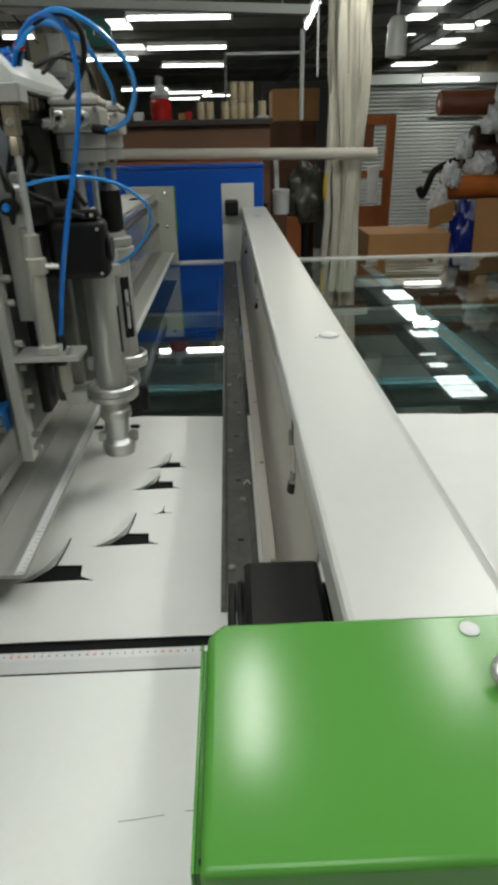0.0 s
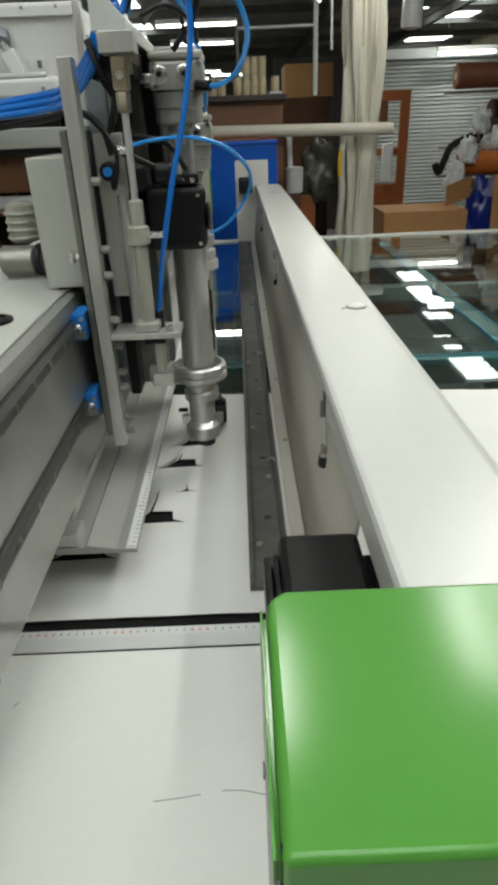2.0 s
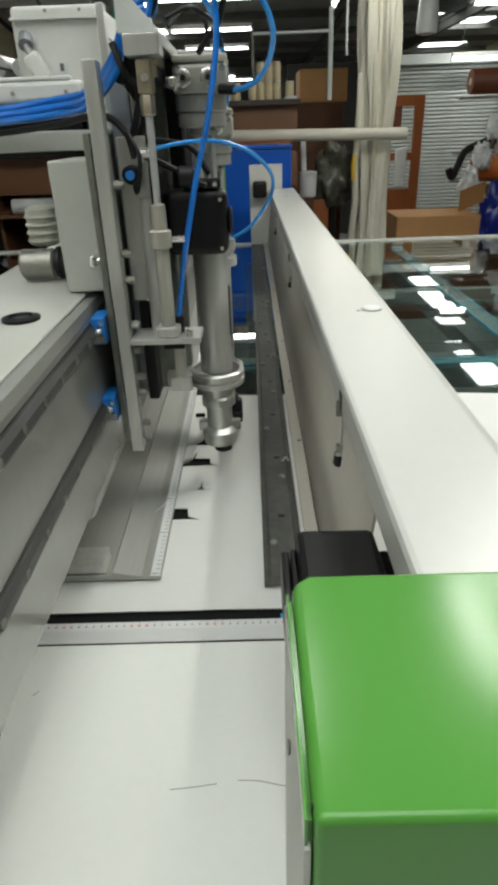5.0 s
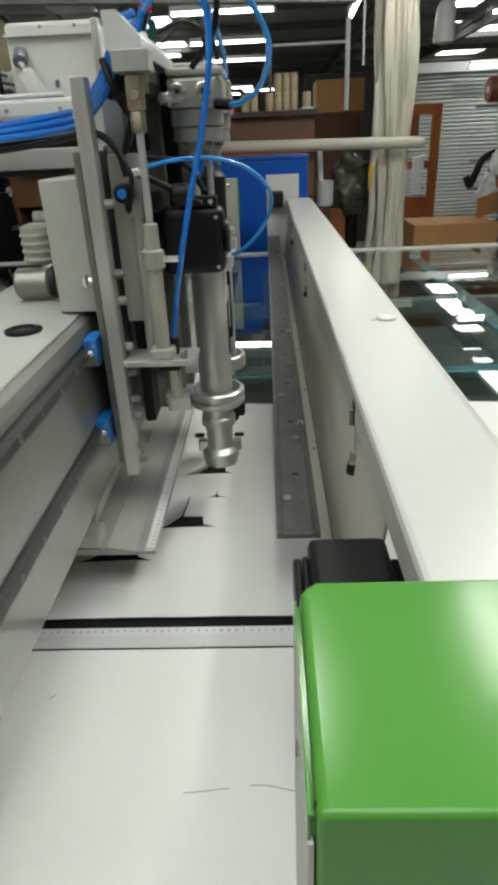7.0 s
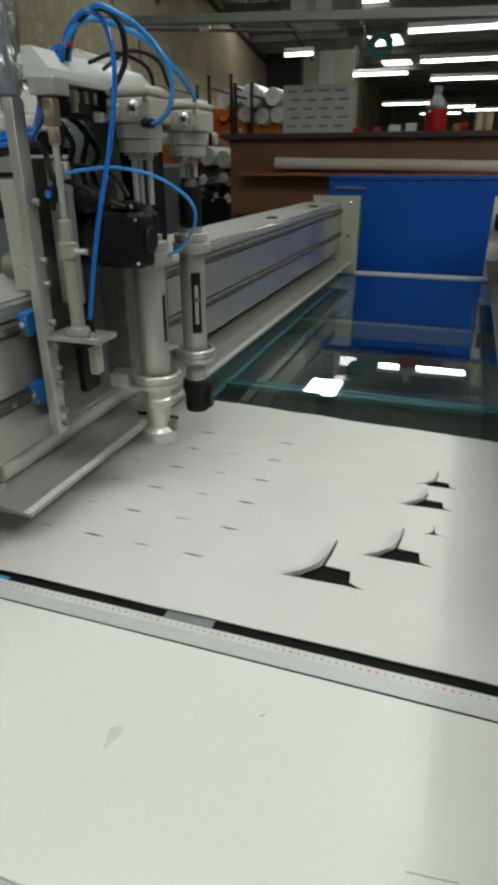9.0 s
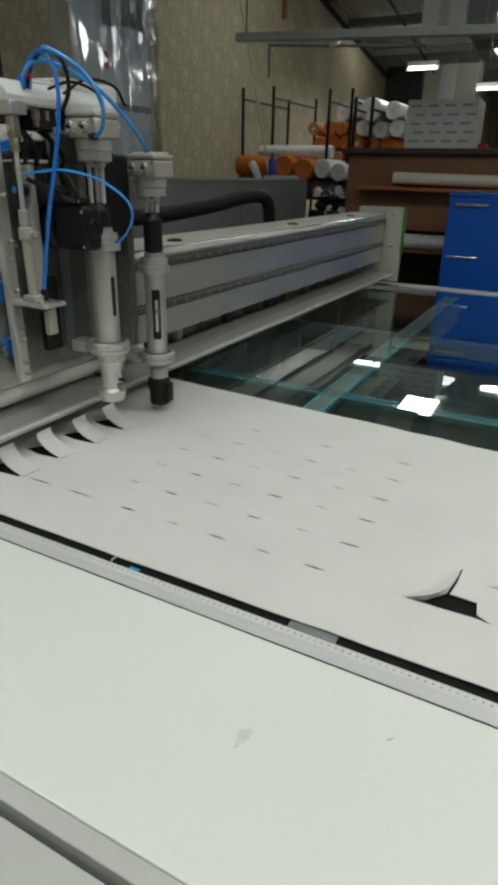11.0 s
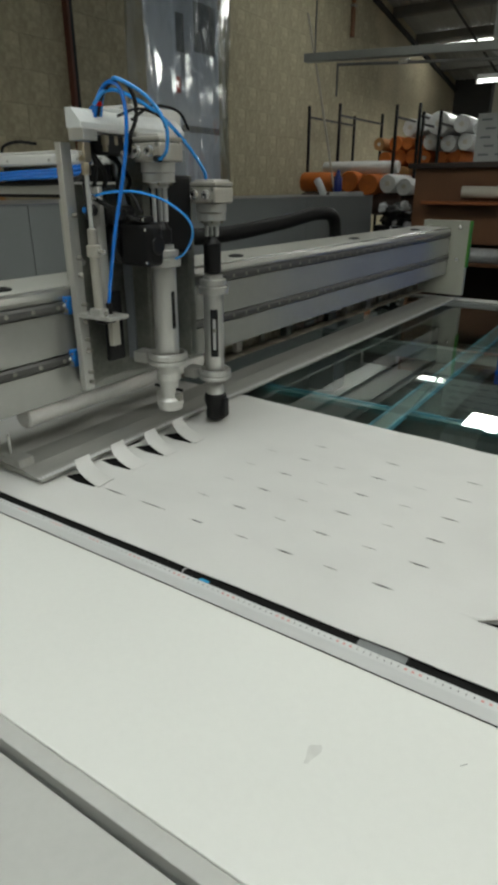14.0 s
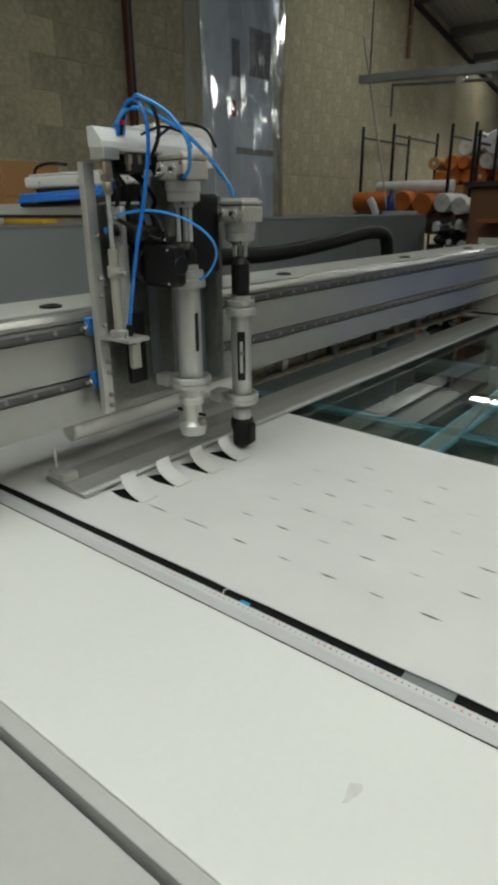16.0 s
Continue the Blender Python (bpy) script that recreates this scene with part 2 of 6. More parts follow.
def add_box(bm, x0, x1, y0, y1, z0, z1, bev=0.0, seg=2, m=None):
    r = bmesh.ops.create_cube(bm, size=1)
    v = r["verts"]
    t = Matrix.Translation(((x0 + x1) / 2, (y0 + y1) / 2, (z0 + z1) / 2)) @ Matrix.Diagonal((abs(x1 - x0), abs(y1 - y0), abs(z1 - z0), 1))
    bmesh.ops.transform(bm, matrix=t, verts=v)
    if bev:
        e = list({e for a in v for e in a.link_edges})
        r2 = bmesh.ops.bevel(bm, geom=e, offset=bev, segments=seg, affect="EDGES", profile=0.5)
        v = list({a for f in r2["faces"] for a in f.verts} | {a for a in v if a.is_valid})
        v = list({w for a in v for e in a.link_edges for w in e.verts})
    flat = bm.faces.layers.int.get("flat") or bm.faces.layers.int.new("flat")
    for f in {f for a in v for f in a.link_faces}:
        f.normal_update()
        f[flat] = 1 if max(abs(c) for c in f.normal) > 0.999 else 0
    if m is not None:
        bmesh.ops.transform(bm, matrix=m, verts=v)
    return bm


def box(x0, x1, y0, y1, z0, z1, bev=0.0, seg=2):
    return add_box(bmesh.new(), x0, x1, y0, y1, z0, z1, bev, seg)


AXIS = {"x": Matrix.Rotation(radians(90), 4, "Y"), "y": Matrix.Rotation(radians(-90), 4, "X"), "z": Matrix.Identity(4)}


def add_lathe(bm, x, y, z, profile, seg=24, axis="z"):
    """Turns (radius, height) steps about an axis through the point."""
    rings = []
    m = Matrix.Translation((x, y, z)) @ AXIS[axis]
    for r, h in profile:
        rings.append([bm.verts.new(m @ Vector((r * math.cos(2 * math.pi * i / seg), r * math.sin(2 * math.pi * i / seg), h))) for i in range(seg)])
    for a, b in zip(rings, rings[1:]):
        for i in range(seg):
            j = (i + 1) % seg
            bm.faces.new((a[i], a[j], b[j], b[i]))
    bm.faces.new(rings[0])
    bm.faces.new(rings[-1])
    return bm


def lathe(x, y, z, profile, seg=24, axis="z"):
    return add_lathe(bmesh.new(), x, y, z, profile, seg, axis)


def rod(x, y, z, r, length, seg=16, axis="z", bev=0.0):
    b = min(bev, r * 0.5)
    p = [(r - b, 0), (r, b), (r, length - b), (r - b, length)] if b else [(r, 0), (r, length)]
    return lathe(x, y, z, p, seg, axis)


def spline(points, steps=10):
    """A smooth line through the points."""
    p = [Vector(q) for q in points]
    p = [2 * p[0] - p[1]] + p + [2 * p[-1] - p[-2]]
    out = []
    for a, b, c, d in zip(p, p[1:], p[2:], p[3:]):
        for i in range(steps):
            t = i / steps
            out.append(0.5 * (2 * b + (c - a) * t + (2 * a - 5 * b + 4 * c - d) * t * t + (3 * b - 3 * c + d - a) * t ** 3))
    out.append(p[-2])
    return out


def add_hose(bm, points, r, steps=10, seg=8):
    line = spline(points, steps)
    side = None
    rings = []
    for i, c in enumerate(line):
        d = (line[min(i + 1, len(line) - 1)] - line[max(i - 1, 0)]).normalized()
        if side is None:
            side = d.cross(Vector((0.3, 0.5, 0.81))).normalized()
        side = (side - d * side.dot(d)).normalized()
        up = d.cross(side)
        rings.append([bm.verts.new(c + r * (math.cos(2 * math.pi * k / seg) * side + math.sin(2 * math.pi * k / seg) * up)) for k in range(seg)])
    for a, b in zip(rings, rings[1:]):
        for k in range(seg):
            bm.faces.new((a[k], a[(k + 1) % seg], b[(k + 1) % seg], b[k]))
    bm.faces.new(rings[0])
    bm.faces.new(rings[-1])
    return bm


def hose(points, r, steps=10, seg=8):
    return add_hose(bmesh.new(), points, r, steps, seg)


def extrude_y(profile, y0, y1):
    """A bar along y with the closed (x, z) outline."""
    bm = bmesh.new()
    a = [bm.verts.new((x, y0, z)) for x, z in profile]
    b = [bm.verts.new((x, y1, z)) for x, z in profile]
    n = len(profile)
    bm.faces.new(a), bm.faces.new(b[::-1])
    for i in range(n):
        bm.faces.new((a[i], b[i], b[(i + 1) % n], a[(i + 1) % n]))
    flat = bm.faces.layers.int.new("flat")
    for f in bm.faces:
        f.normal_update()
        f[flat] = 1 if max(abs(c) for c in f.normal) > 0.999 else 0
    return bm


def extrude_x(profile, x0, x1):
    """A bar along x with the closed (y, z) outline."""
    bm = bmesh.new()
    a = [bm.verts.new((x0, y, z)) for y, z in profile]
    b = [bm.verts.new((x1, y, z)) for y, z in profile]
    n = len(profile)
    bm.faces.new(a), bm.faces.new(b[::-1])
    for i in range(n):
        bm.faces.new((a[i], b[i], b[(i + 1) % n], a[(i + 1) % n]))
    flat = bm.faces.layers.int.new("flat")
    for f in bm.faces:
        f.normal_update()
        f[flat] = 1 if max(abs(c) for c in f.normal) > 0.999 else 0
    return bm


def rough_up(bm, amount, scale, seed=0.0):
    """Pushes the surface in and out a little, so that soft things look soft."""
    for v in bm.verts:
        v.co += noise.noise_vector(v.co * scale + Vector((seed, seed * 1.7, 0))) * amount
    return bm


def structure(name, bm, material, label, smooth=None):
    return tagged(part(name, bm, material, None, label, smooth), label, "", "", "structure")

# ---- building shell ----
structure("floor", box(-3.6, 9.2, -6, 32, -0.2, 0), CONCRETE, "grey workshop concrete floor")
structure("ceiling", box(-3.9, 9.4, -6.2, 32.2, 4.0, 4.1), ROOF, "dark weathered corrugated roof sheeting")
structure("wall_east", box(9.2, 9.4, -6.2, 32.2, 0, 4.0), BLOCK, "plain far side wall")
structure("wall_south", box(-3.6, 9.2, -6.2, -6, 0, 4.0), BLOCK, "plain wall behind")
# near-black panel added to fill the dark stretch beside the block wall
structure("far_dark_panel", box(-3.598, -2.96, 12.7, 12.9, 0.001, 3.6), DIM, "plain near-black panel far off beside the block wall")
structure("wall_north", box(-3.6, 9.2, 32, 32.2, 0, 4.0), ROOF, "dim far end wall")
wall_west = structure("wall_west", box(-3.9, -3.62, -6.2, 32.2, 0, 4.0), MORTAR, "beige painted concrete block wall")


def slope(y):
    """The height of the low sloping roof by the block wall."""
    return 3.885 - 0.155 * (y - 8.44)


def roof_z(x, y):
    return slope(y) - 0.01 if x < -2.0 and 7.9 < y < 12.6 else 3.98


def sloping_roof():
    bm = bmesh.new()
    top, low = [], []
    for i in range(75):
        x = -3.6 + i * 0.0216
        dz = 0.012 if i % 4 in (1, 2) else 0.0
        top.append((bm.verts.new((x, 7.85, slope(7.85) + dz)), bm.verts.new((x, 12.69, slope(12.69) + dz))))
        low.append((bm.verts.new((x, 7.85, slope(7.85) + dz + 0.004)), bm.verts.new((x, 12.69, slope(12.69) + dz + 0.004))))
    for s in (top, low):
        for a, b in zip(s, s[1:]):
            bm.faces.new((a[0], b[0], b[1], a[1]))
    structure("ceiling_west", bm, ROOF, "sloping corrugated roof sheeting beside the block wall")
    for y in (8.45, 9.55, 10.5, 11.75):
        z = slope(y)
        solid("roof_purlin", extrude_x([(y, z - 0.105), (y + 0.10, z - 0.12), (y + 0.10, z - 0.105), (y + 0.02, z - 0.092), (y + 0.02, z - 0.012), (y, z - 0.010)], -3.59, -2.02), ROOF_STEEL, "dusty grey steel roof purlin", "purlin", "roof purlins")
    for x, w, h in ((-3.595, 0.045, 0.05), (-2.75, 0.02, 0.025)):
        bm = bmesh.new()
        v = [bm.verts.new(p) for y in (7.86, 12.68) for p in ((x, y, slope(y) - 0.125 - h), (x + w, y, slope(y) - 0.125 - h), (x + w, y, slope(y) - 0.125), (x, y, slope(y) - 0.125))]
        for f in ((0, 1, 2, 3), (7, 6, 5, 4), (0, 4, 5, 1), (1, 5, 6, 2), (2, 6, 7, 3), (3, 7, 4, 0)):
            bm.faces.new([v[k] for k in f])
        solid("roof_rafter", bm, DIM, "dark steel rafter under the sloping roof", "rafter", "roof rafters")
    pipe = thing("wall_pipe", "brown pipe hanging down the block wall", "pipe", at=(-3.57, 8.28, 3.16))
    part("pipe", rod(0, 0, 0, 0.028, 0.62, 10), BROWN_BOARD, pipe)
    part("clip", box(-0.03, 0.03, -0.036, 0.036, 0.30, 0.33, 0.004), DARK_STEEL, pipe)


sloping_roof()


def purlins():
    for i, y in enumerate((2.2, 4.4, 6.6, 8.8, 11.0, 13.2, 15.4, 18.0, 21.0, 24.0, 27.0)):
        bm = extrude_x([(y, 3.84), (y + 0.06, 3.84), (y + 0.06, 3.855), (y + 0.015, 3.855), (y + 0.015, 3.985), (y + 0.06, 3.985), (y + 0.06, 3.998), (y, 3.998)], -3.6, 9.2)
        solid("roof_purlin", bm, ROOF_STEEL, "dusty grey steel roof purlin", "purlin", "roof purlins")
    for x in (2.6, 5.4):
        bm = bmesh.new()
        add_box(bm, x - 0.06, x + 0.06, 3, 31.5, 3.60, 3.62)
        add_box(bm, x - 0.06, x + 0.06, 3, 31.5, 3.81, 3.83)
        add_box(bm, x - 0.006, x + 0.006, 3, 31.5, 3.62, 3.81)
        solid("roof_girder", bm, ROOF_STEEL, "dusty dark steel roof girder", "girder", "roof girders")


purlins()


def skylight(x0, x1, y0, y1):
    t = thing("skylight", "bright translucent corrugated roof sheet with ribs", "skylight", "roof lights", "", (x0, y0, 3.985))
    part("sheet", box(0, x1 - x0, 0, y1 - y0, -0.012, 0.0), SKYLIGHT_GLOW, t)
    for k in range(1, 4):
        part("rib", box(0, x1 - x0, (y1 - y0) * k / 4 - 0.006, (y1 - y0) * k / 4 + 0.006, -0.02, -0.013), ROOF_STEEL, t)


for x0, y0, w, d in ((3.85, 9.35, 0.55, 0.95), (3.95, 10.8, 0.3, 0.75), (4.2, 12.7, 0.5, 0.8), (4.4, 14.0, 0.52, 1.4), (4.55, 15.9, 0.55, 1.2), (4.9, 18.2, 0.5, 1.1), (5.7, 17.5, 1.0, 1.5), (5.9, 20.2, 1.2, 1.8), (6.6, 24.4, 1.4, 2.2),
                     (-2.12, 9.85, 0.58, 1.2), (-2.15, 12.1, 0.58, 0.5), (-2.22, 13.1, 0.65, 1.15), (-2.4, 16.3, 0.65, 1.3), (-2.6, 20.2, 0.75, 1.5),
                     # these four are unseen glowing panels, added as fill light
                     (-1.9, -0.95, 1.2, 2.0), (-0.2, -0.95, 1.2, 2.0), (1.5, -0.95, 1.2, 2.0), (-2.4, 6.0, 0.8, 1.5)):
    skylight(x0, x0 + w, y0, y0 + d)


def fluorescent(x, y, z, length, turn=0):
    t = thing("fluorescent_lamp", "lit white fluorescent batten hanging under the roof", "ceiling lamp", "fluorescent lamps", "", (x, y, z))
    t.rotation_euler[2] = radians(turn)
    part("batten", box(-length / 2, length / 2, -0.035, 0.035, 0.03, 0.08, 0.008), WHITE_PLASTIC, t)
    part("tube", rod(-length / 2 + 0.02, 0, 0.008, 0.018, length - 0.04, 12, "x"), TUBE_GLOW, t)
    for s in (-1, 1):
        part("lamp_holder", box(s * length / 2 - 0.012, s * length / 2 + 0.012, -0.02, 0.02, -0.02, 0.03, 0.004), WHITE_PLASTIC, t)
        part("hanger", rod(s * length / 3, 0, 0.08, 0.004, roof_z(x, y) - z - 0.08, 6), ROOF_STEEL, t)


for x, y, z, ln, turn in ((-0.09, 8.1, 2.69, 1.1, 0), (-0.13, 10.3, 2.69, 1.1, 0), (-0.15, 12.4, 2.69, 1.05, 2), (-1.36, 11.4, 2.69, 0.85, 0), (-2.9, 10.85, 3.43, 1.0, 0), (-2.07, 9.15, 2.69, 0.38, 0), (1.2, 7.2, 2.56, 1.4, 88), (1.25, 4.7, 2.56, 1.2, 88), (3.17, 9.0, 2.69, 0.38, 0),
                          (-1.5, 17.0, 2.69, 1.1, 0), (-0.5, 18.2, 2.69, 1.1, 0), (-0.9, 20.5, 2.69, 1.1, 0), (0.3, 19.5, 2.69, 1.1, 0), (3.34, 9.6, 2.20, 0.76, 0),
                          # the tubes at y -1.0 and -2.6 are unseen fill, added behind the camera
                          (1.46, 2.3, 2.75, 1.2, 90), (-1.2, -1.0, 2.75, 1.2, 0), (0.38, 1.87, 2.75, 0.45, 90), (1.12, 2.15, 2.75, 0.6, 90), (-0.2, -2.6, 2.75, 1.2, 0)):
    fluorescent(x, y, z, ln, turn)
area_lamp("tube_light_over_table", 1.46, 2.3, 2.72, 0.06, 1.15, 32, COOL)
area_lamp("tube_light_far", -0.09, 8.1, 2.66, 1.05, 0.06, 16, COOL)
area_lamp("tube_light_far_west", -2.9, 10.85, 3.40, 0.96, 0.06, 6, COOL)
area_lamp("tube_light_by_rack", -2.07, 9.15, 2.66, 0.34, 0.06, 21, COOL)
area_lamp("roof_daylight_west", -1.83, 10.45, 3.95, 0.55, 1.15, 60, DAY)
# fill added for the block wall, paired with the unseen panel at y 6
area_lamp("wall_fill", -2.0, 6.75, 3.95, 0.75, 1.4, 19, DAY)
area_lamp("tube_light_far_east", 1.2, 7.2, 2.53, 0.06, 1.3, 16, COOL)
area_lamp("tube_light_before_curtain", 1.25, 4.7, 2.53, 0.06, 1.15, 8, COOL)
area_lamp("tube_light_far_right", 3.17, 9.0, 2.66, 0.36, 0.06, 18, COOL)
# added fill from behind the camera, for faces turned to it
area_lamp("fill_light_behind", -1.2, -1.0, 2.72, 1.15, 0.06, 25, COOL)
area_lamp("tube_light_over_gantry", 0.38, 1.87, 2.72, 0.06, 0.40, 6, COOL)
area_lamp("tube_light_beside_east", 1.12, 2.15, 2.72, 0.06, 0.56, 6, COOL)
# soft fill added over the near table, below the unseen panels
area_lamp("overhead_fill", 0.4, 0.05, 3.9, 4.4, 1.9, 8, DAY)

# ---- cutting table ----
TOP = 0.90
table = thing("cutting_table", "long white laminate cutting table with grey frame", "table", at=(0, 0, 0))
part("front_top", box(-1.93, 0.3575, 0.700, 1.013, 0.872, 0.899, 0.002), LAMINATE, table)
part("bed_top", box(-1.93, 2.6, 1.014, 1.80, 0.870, 0.8965), BLACK_CLOTH, table, "black cutting bed under the fabric")
part("side_plate", box(0.3595, 0.66, 0.700, 1.0665, 0.872, 0.8985, 0.002), TRIM, table, "grey metal end plate with a slot")
part("plate_slot", box(0.362, 0.3665, 0.868, 0.93, 0.8986, 0.8992), BLACK_PLASTIC, table)
part("side_top", box(0.662, 2.6, 0.700, 1.013, 0.872, 0.899, 0.003), LAMINATE, table)
part("front_rail", box(-1.93, 2.6, 0.6775, 0.6995, 0.84, 0.8975, 0.0015), TRIM, table)
part("front_apron", box(-1.93, 2.6, 0.28, 0.6670, 0.78, 0.8955, 0.002), TRIM, table, "grey sheet-metal cover before the table")
part("skirt", box(-1.91, 2.58, 0.30, 0.64, 0.0, 0.779), GREY_PAINT, table)
part("gap_seal", box(-1.93, 2.6, 0.6675, 0.6770, 0.80, 0.86), BLACK_PLASTIC, table)
part("bed_floor", box(-1.93, 2.6, 0.70, 4.06, 0.40, 0.42), UNDER, table)
part("far_rail", box(-1.93, 2.6, 4.05, 4.09, 0.884, 0.90, 0.003), CREAM_PAINT, table)
for x in (-1.92, 2.52):
    part("side_frame", box(x, x + 0.06, 1.81, 4.049, 0.0, 0.878), UNDER_BAR, table)
for y in (2.05, 2.95):
    part("cross_bar", box(-1.86, 2.5, y, y + 0.05, 0.80, 0.86, 0.003), UNDER_BAR, table)
for x in (-1.25, -0.44, 0.32, 1.11, 1.9):
    part("bed_bar", box(x - 0.03, x + 0.03, 1.82, 4.04, 0.72, 0.79, 0.003), UNDER_BAR, table)
for x0, x1 in ((-1.86, -0.475), (-0.405, 1.075), (1.145, 2.5)):
    part("edge_strip", box(x0, x1, 2.035, 2.058, 0.866, 0.880), TEAL_EDGE, table, "dark teal glass edge strip")
    part("edge_strip", box(x0, x1, 2.075, 2.081, 0.866, 0.880), BLUE_EDGE, table, "blue glass edge strip")
for x in (-0.44, 1.11):
    part("edge_bar", box(x - 0.022, x + 0.022, 1.83, 3.9, 0.866, 0.878), UNDER_BAR, table)
    for d in (-0.027, 0.027):
        part("edge_strip", box(x + d - 0.0035, x + d + 0.0035, 1.83, 3.9, 0.866, 0.880), BLUE_EDGE, table, "blue glass edge strip")
for x0, x1 in ((-1.86, 0.3), (0.303, 2.5)):
    for y0, y1 in ((1.81, 2.94), (2.943, 4.048)):
        g = part("glass_pane", box(x0, x1, y0, y1, 0.882, 0.890), GLASS, table, "clear greenish glass pane", None)
        g.visible_shadow = False


def lens_loop(x, y, w, d, n=6):
    """The outline of a narrow slit that gapes in its middle."""
    up = [(x - w / 2 + w * i / n, y + d / 2 * math.sin(math.pi * i / n)) for i in range(n + 1)]
    dn = [(x + w / 2 - w * i / n, y - d / 2 * math.sin(math.pi * i / n)) for i in range(1, n)]
    return up + dn


HOLES = {"big": (0.020, 1.194, 1.0), "second": (0.128, 1.283, 0.86), "small": (0.196, 1.378, 0.32), "third": (0.166, 1.466, 0.74), "last": (0.186, 1.552, 0.60)}


def gape(x, y, s):
    """The outline of an opening: a straight upper edge, long thin tails and a narrow upper slit."""
    if s < 0.4:
        return [(x, y), (x + 0.012, y + 0.003), (x + 0.019, y + 0.010), (x + 0.0205, y + 0.034), (x + 0.022, y + 0.011), (x + 0.026, y + 0.004), (x + 0.042, y), (x + 0.020, y + 0.001)]
    return [(x - 0.018 * s, y), (x + 0.010 * s, y + 0.010 * s), (x + 0.030 * s, y + 0.034 * s), (x + 0.036 * s, y + 0.043 * s), (x + 0.041 * s, y + 0.075 * s), (x + 0.0445 * s, y + 0.118 * s),
            (x + 0.047 * s, y + 0.118 * s), (x + 0.0455 * s, y + 0.080 * s), (x + 0.041 * s, y + 0.043 * s), (x + 0.081 * s, y + 0.041 * s), (x + 0.0845 * s, y + 0.013 * s), (x + 0.108 * s, y + 0.0005), (x + 0.082 * s, y + 0.003 * s), (x + 0.03 * s, y + 0.001)]


TONGUES = ((-0.84, 1.191), (-0.835, 1.295), (-0.822, 1.396), (-0.815, 1.495))
cloth_loops = [gape(*v) for v in HOLES.values()]
for row, y in enumerate((1.198, 1.289, 1.381, 1.472, 1.565, 1.655)):
    for col, x in enumerate((-0.525, -0.33, -0.147) if row == 0 else (-0.488, -0.304, -0.118)):
        cloth_loops.append(lens_loop(x, y, 0.040, 0.0052))
        if row != 5:
            cloth_loops.append(lens_loop(x - 0.092, y + (0.0 if row == 0 else 0.003), 0.034, 0.0030))
for x in (-0.745, -0.645):
    cloth_loops.append(lens_loop(x, 1.199, 0.070, 0.0046))
for x, y in TONGUES:
    cloth_loops.append([(x - 0.055, y + 0.004), (x - 0.012, y - 0.004), (x + 0.040, y), (x + 0.034, y + 0.052), (x - 0.024, y + 0.056)])


def fabric():
    bm = bmesh.new()
    rng = random.Random(3)
    outer = []
    n = 60
    x0, x1 = -1.9, 2.3
    for i in range(n):
        outer.append((x0 + (x1 - x0) * i / n, 1.068 + rng.uniform(-0.0012, 0.0012)))
    outer += [(x1, 1.068), (x1, 1.833 - 0.06 * x1)]
    for i in range(1, n):
        outer.append((x1 - (x1 - x0) * i / n, 1.833 - 0.06 * (x1 - (x1 - x0) * i / n) + rng.uniform(-0.004, 0.004)))
    outer.append((x0, 1.833 - 0.06 * x0))
    edges = []
    for loop in [outer] + cloth_loops:
        v = [bm.verts.new((x, y, 0)) for x, y in loop]
        edges += [bm.edges.new((v[i], v[(i + 1) % len(v)])) for i in range(len(v))]
    bmesh.ops.triangle_fill(bm, use_beauty=True, edges=edges, normal=(0, 0, 1))
    ob = solid("fabric_sheet", bm, CLOTH, "white coated fabric sheet with rows of cut slits on the table", "fabric", smooth=None)
    ob.location = (0, 0, TOP)
    s = ob.modifiers.new("thickness", "SOLIDIFY")
    s.thickness, s.offset = 0.0016, 1
    return ob


sheet = fabric()


def flap(name, x, y, s):
    """A lip of fabric that curls up along the left edge of an opening."""
    bm = bmesh.new()
    edge = spline([(x - 0.018 * s, y, 0), (x + 0.010 * s, y + 0.010 * s, 0), (x + 0.030 * s, y + 0.034 * s, 0), (x + 0.040 * s, y + 0.075 * s, 0), (x + 0.0445 * s, y + 0.118 * s, 0)], 5)
    rows = []
    for i, e in enumerate(edge):
        u = i / (len(edge) - 1)
        lift = 0.013 * s * math.sin(math.pi * u) ** 0.8
        row = []
        for k in range(5):
            w = k / 4
            row.append(bm.verts.new((e.x + 0.004 * s * lift / 0.013 - 0.028 * s * w, e.y + 0.006 * s * w, 0.0017 + lift * (1 - w) ** 1.8)))
        rows.append(row)
    for r, q in zip(rows, rows[1:]):
        for k in range(4):
            bm.faces.new((r[k], r[k + 1], q[k + 1], q[k]))
    ob = part(name, bm, CLOTH, sheet, "curled white fabric lip beside a black opening", 60)
    m = ob.modifiers.new("thickness", "SOLIDIFY")
    m.thickness = 0.001
    return ob


for n_, (x_, y_, s_) in HOLES.items():
    if s_ > 0.4:
        flap("curled_flap", x_, y_, s_)


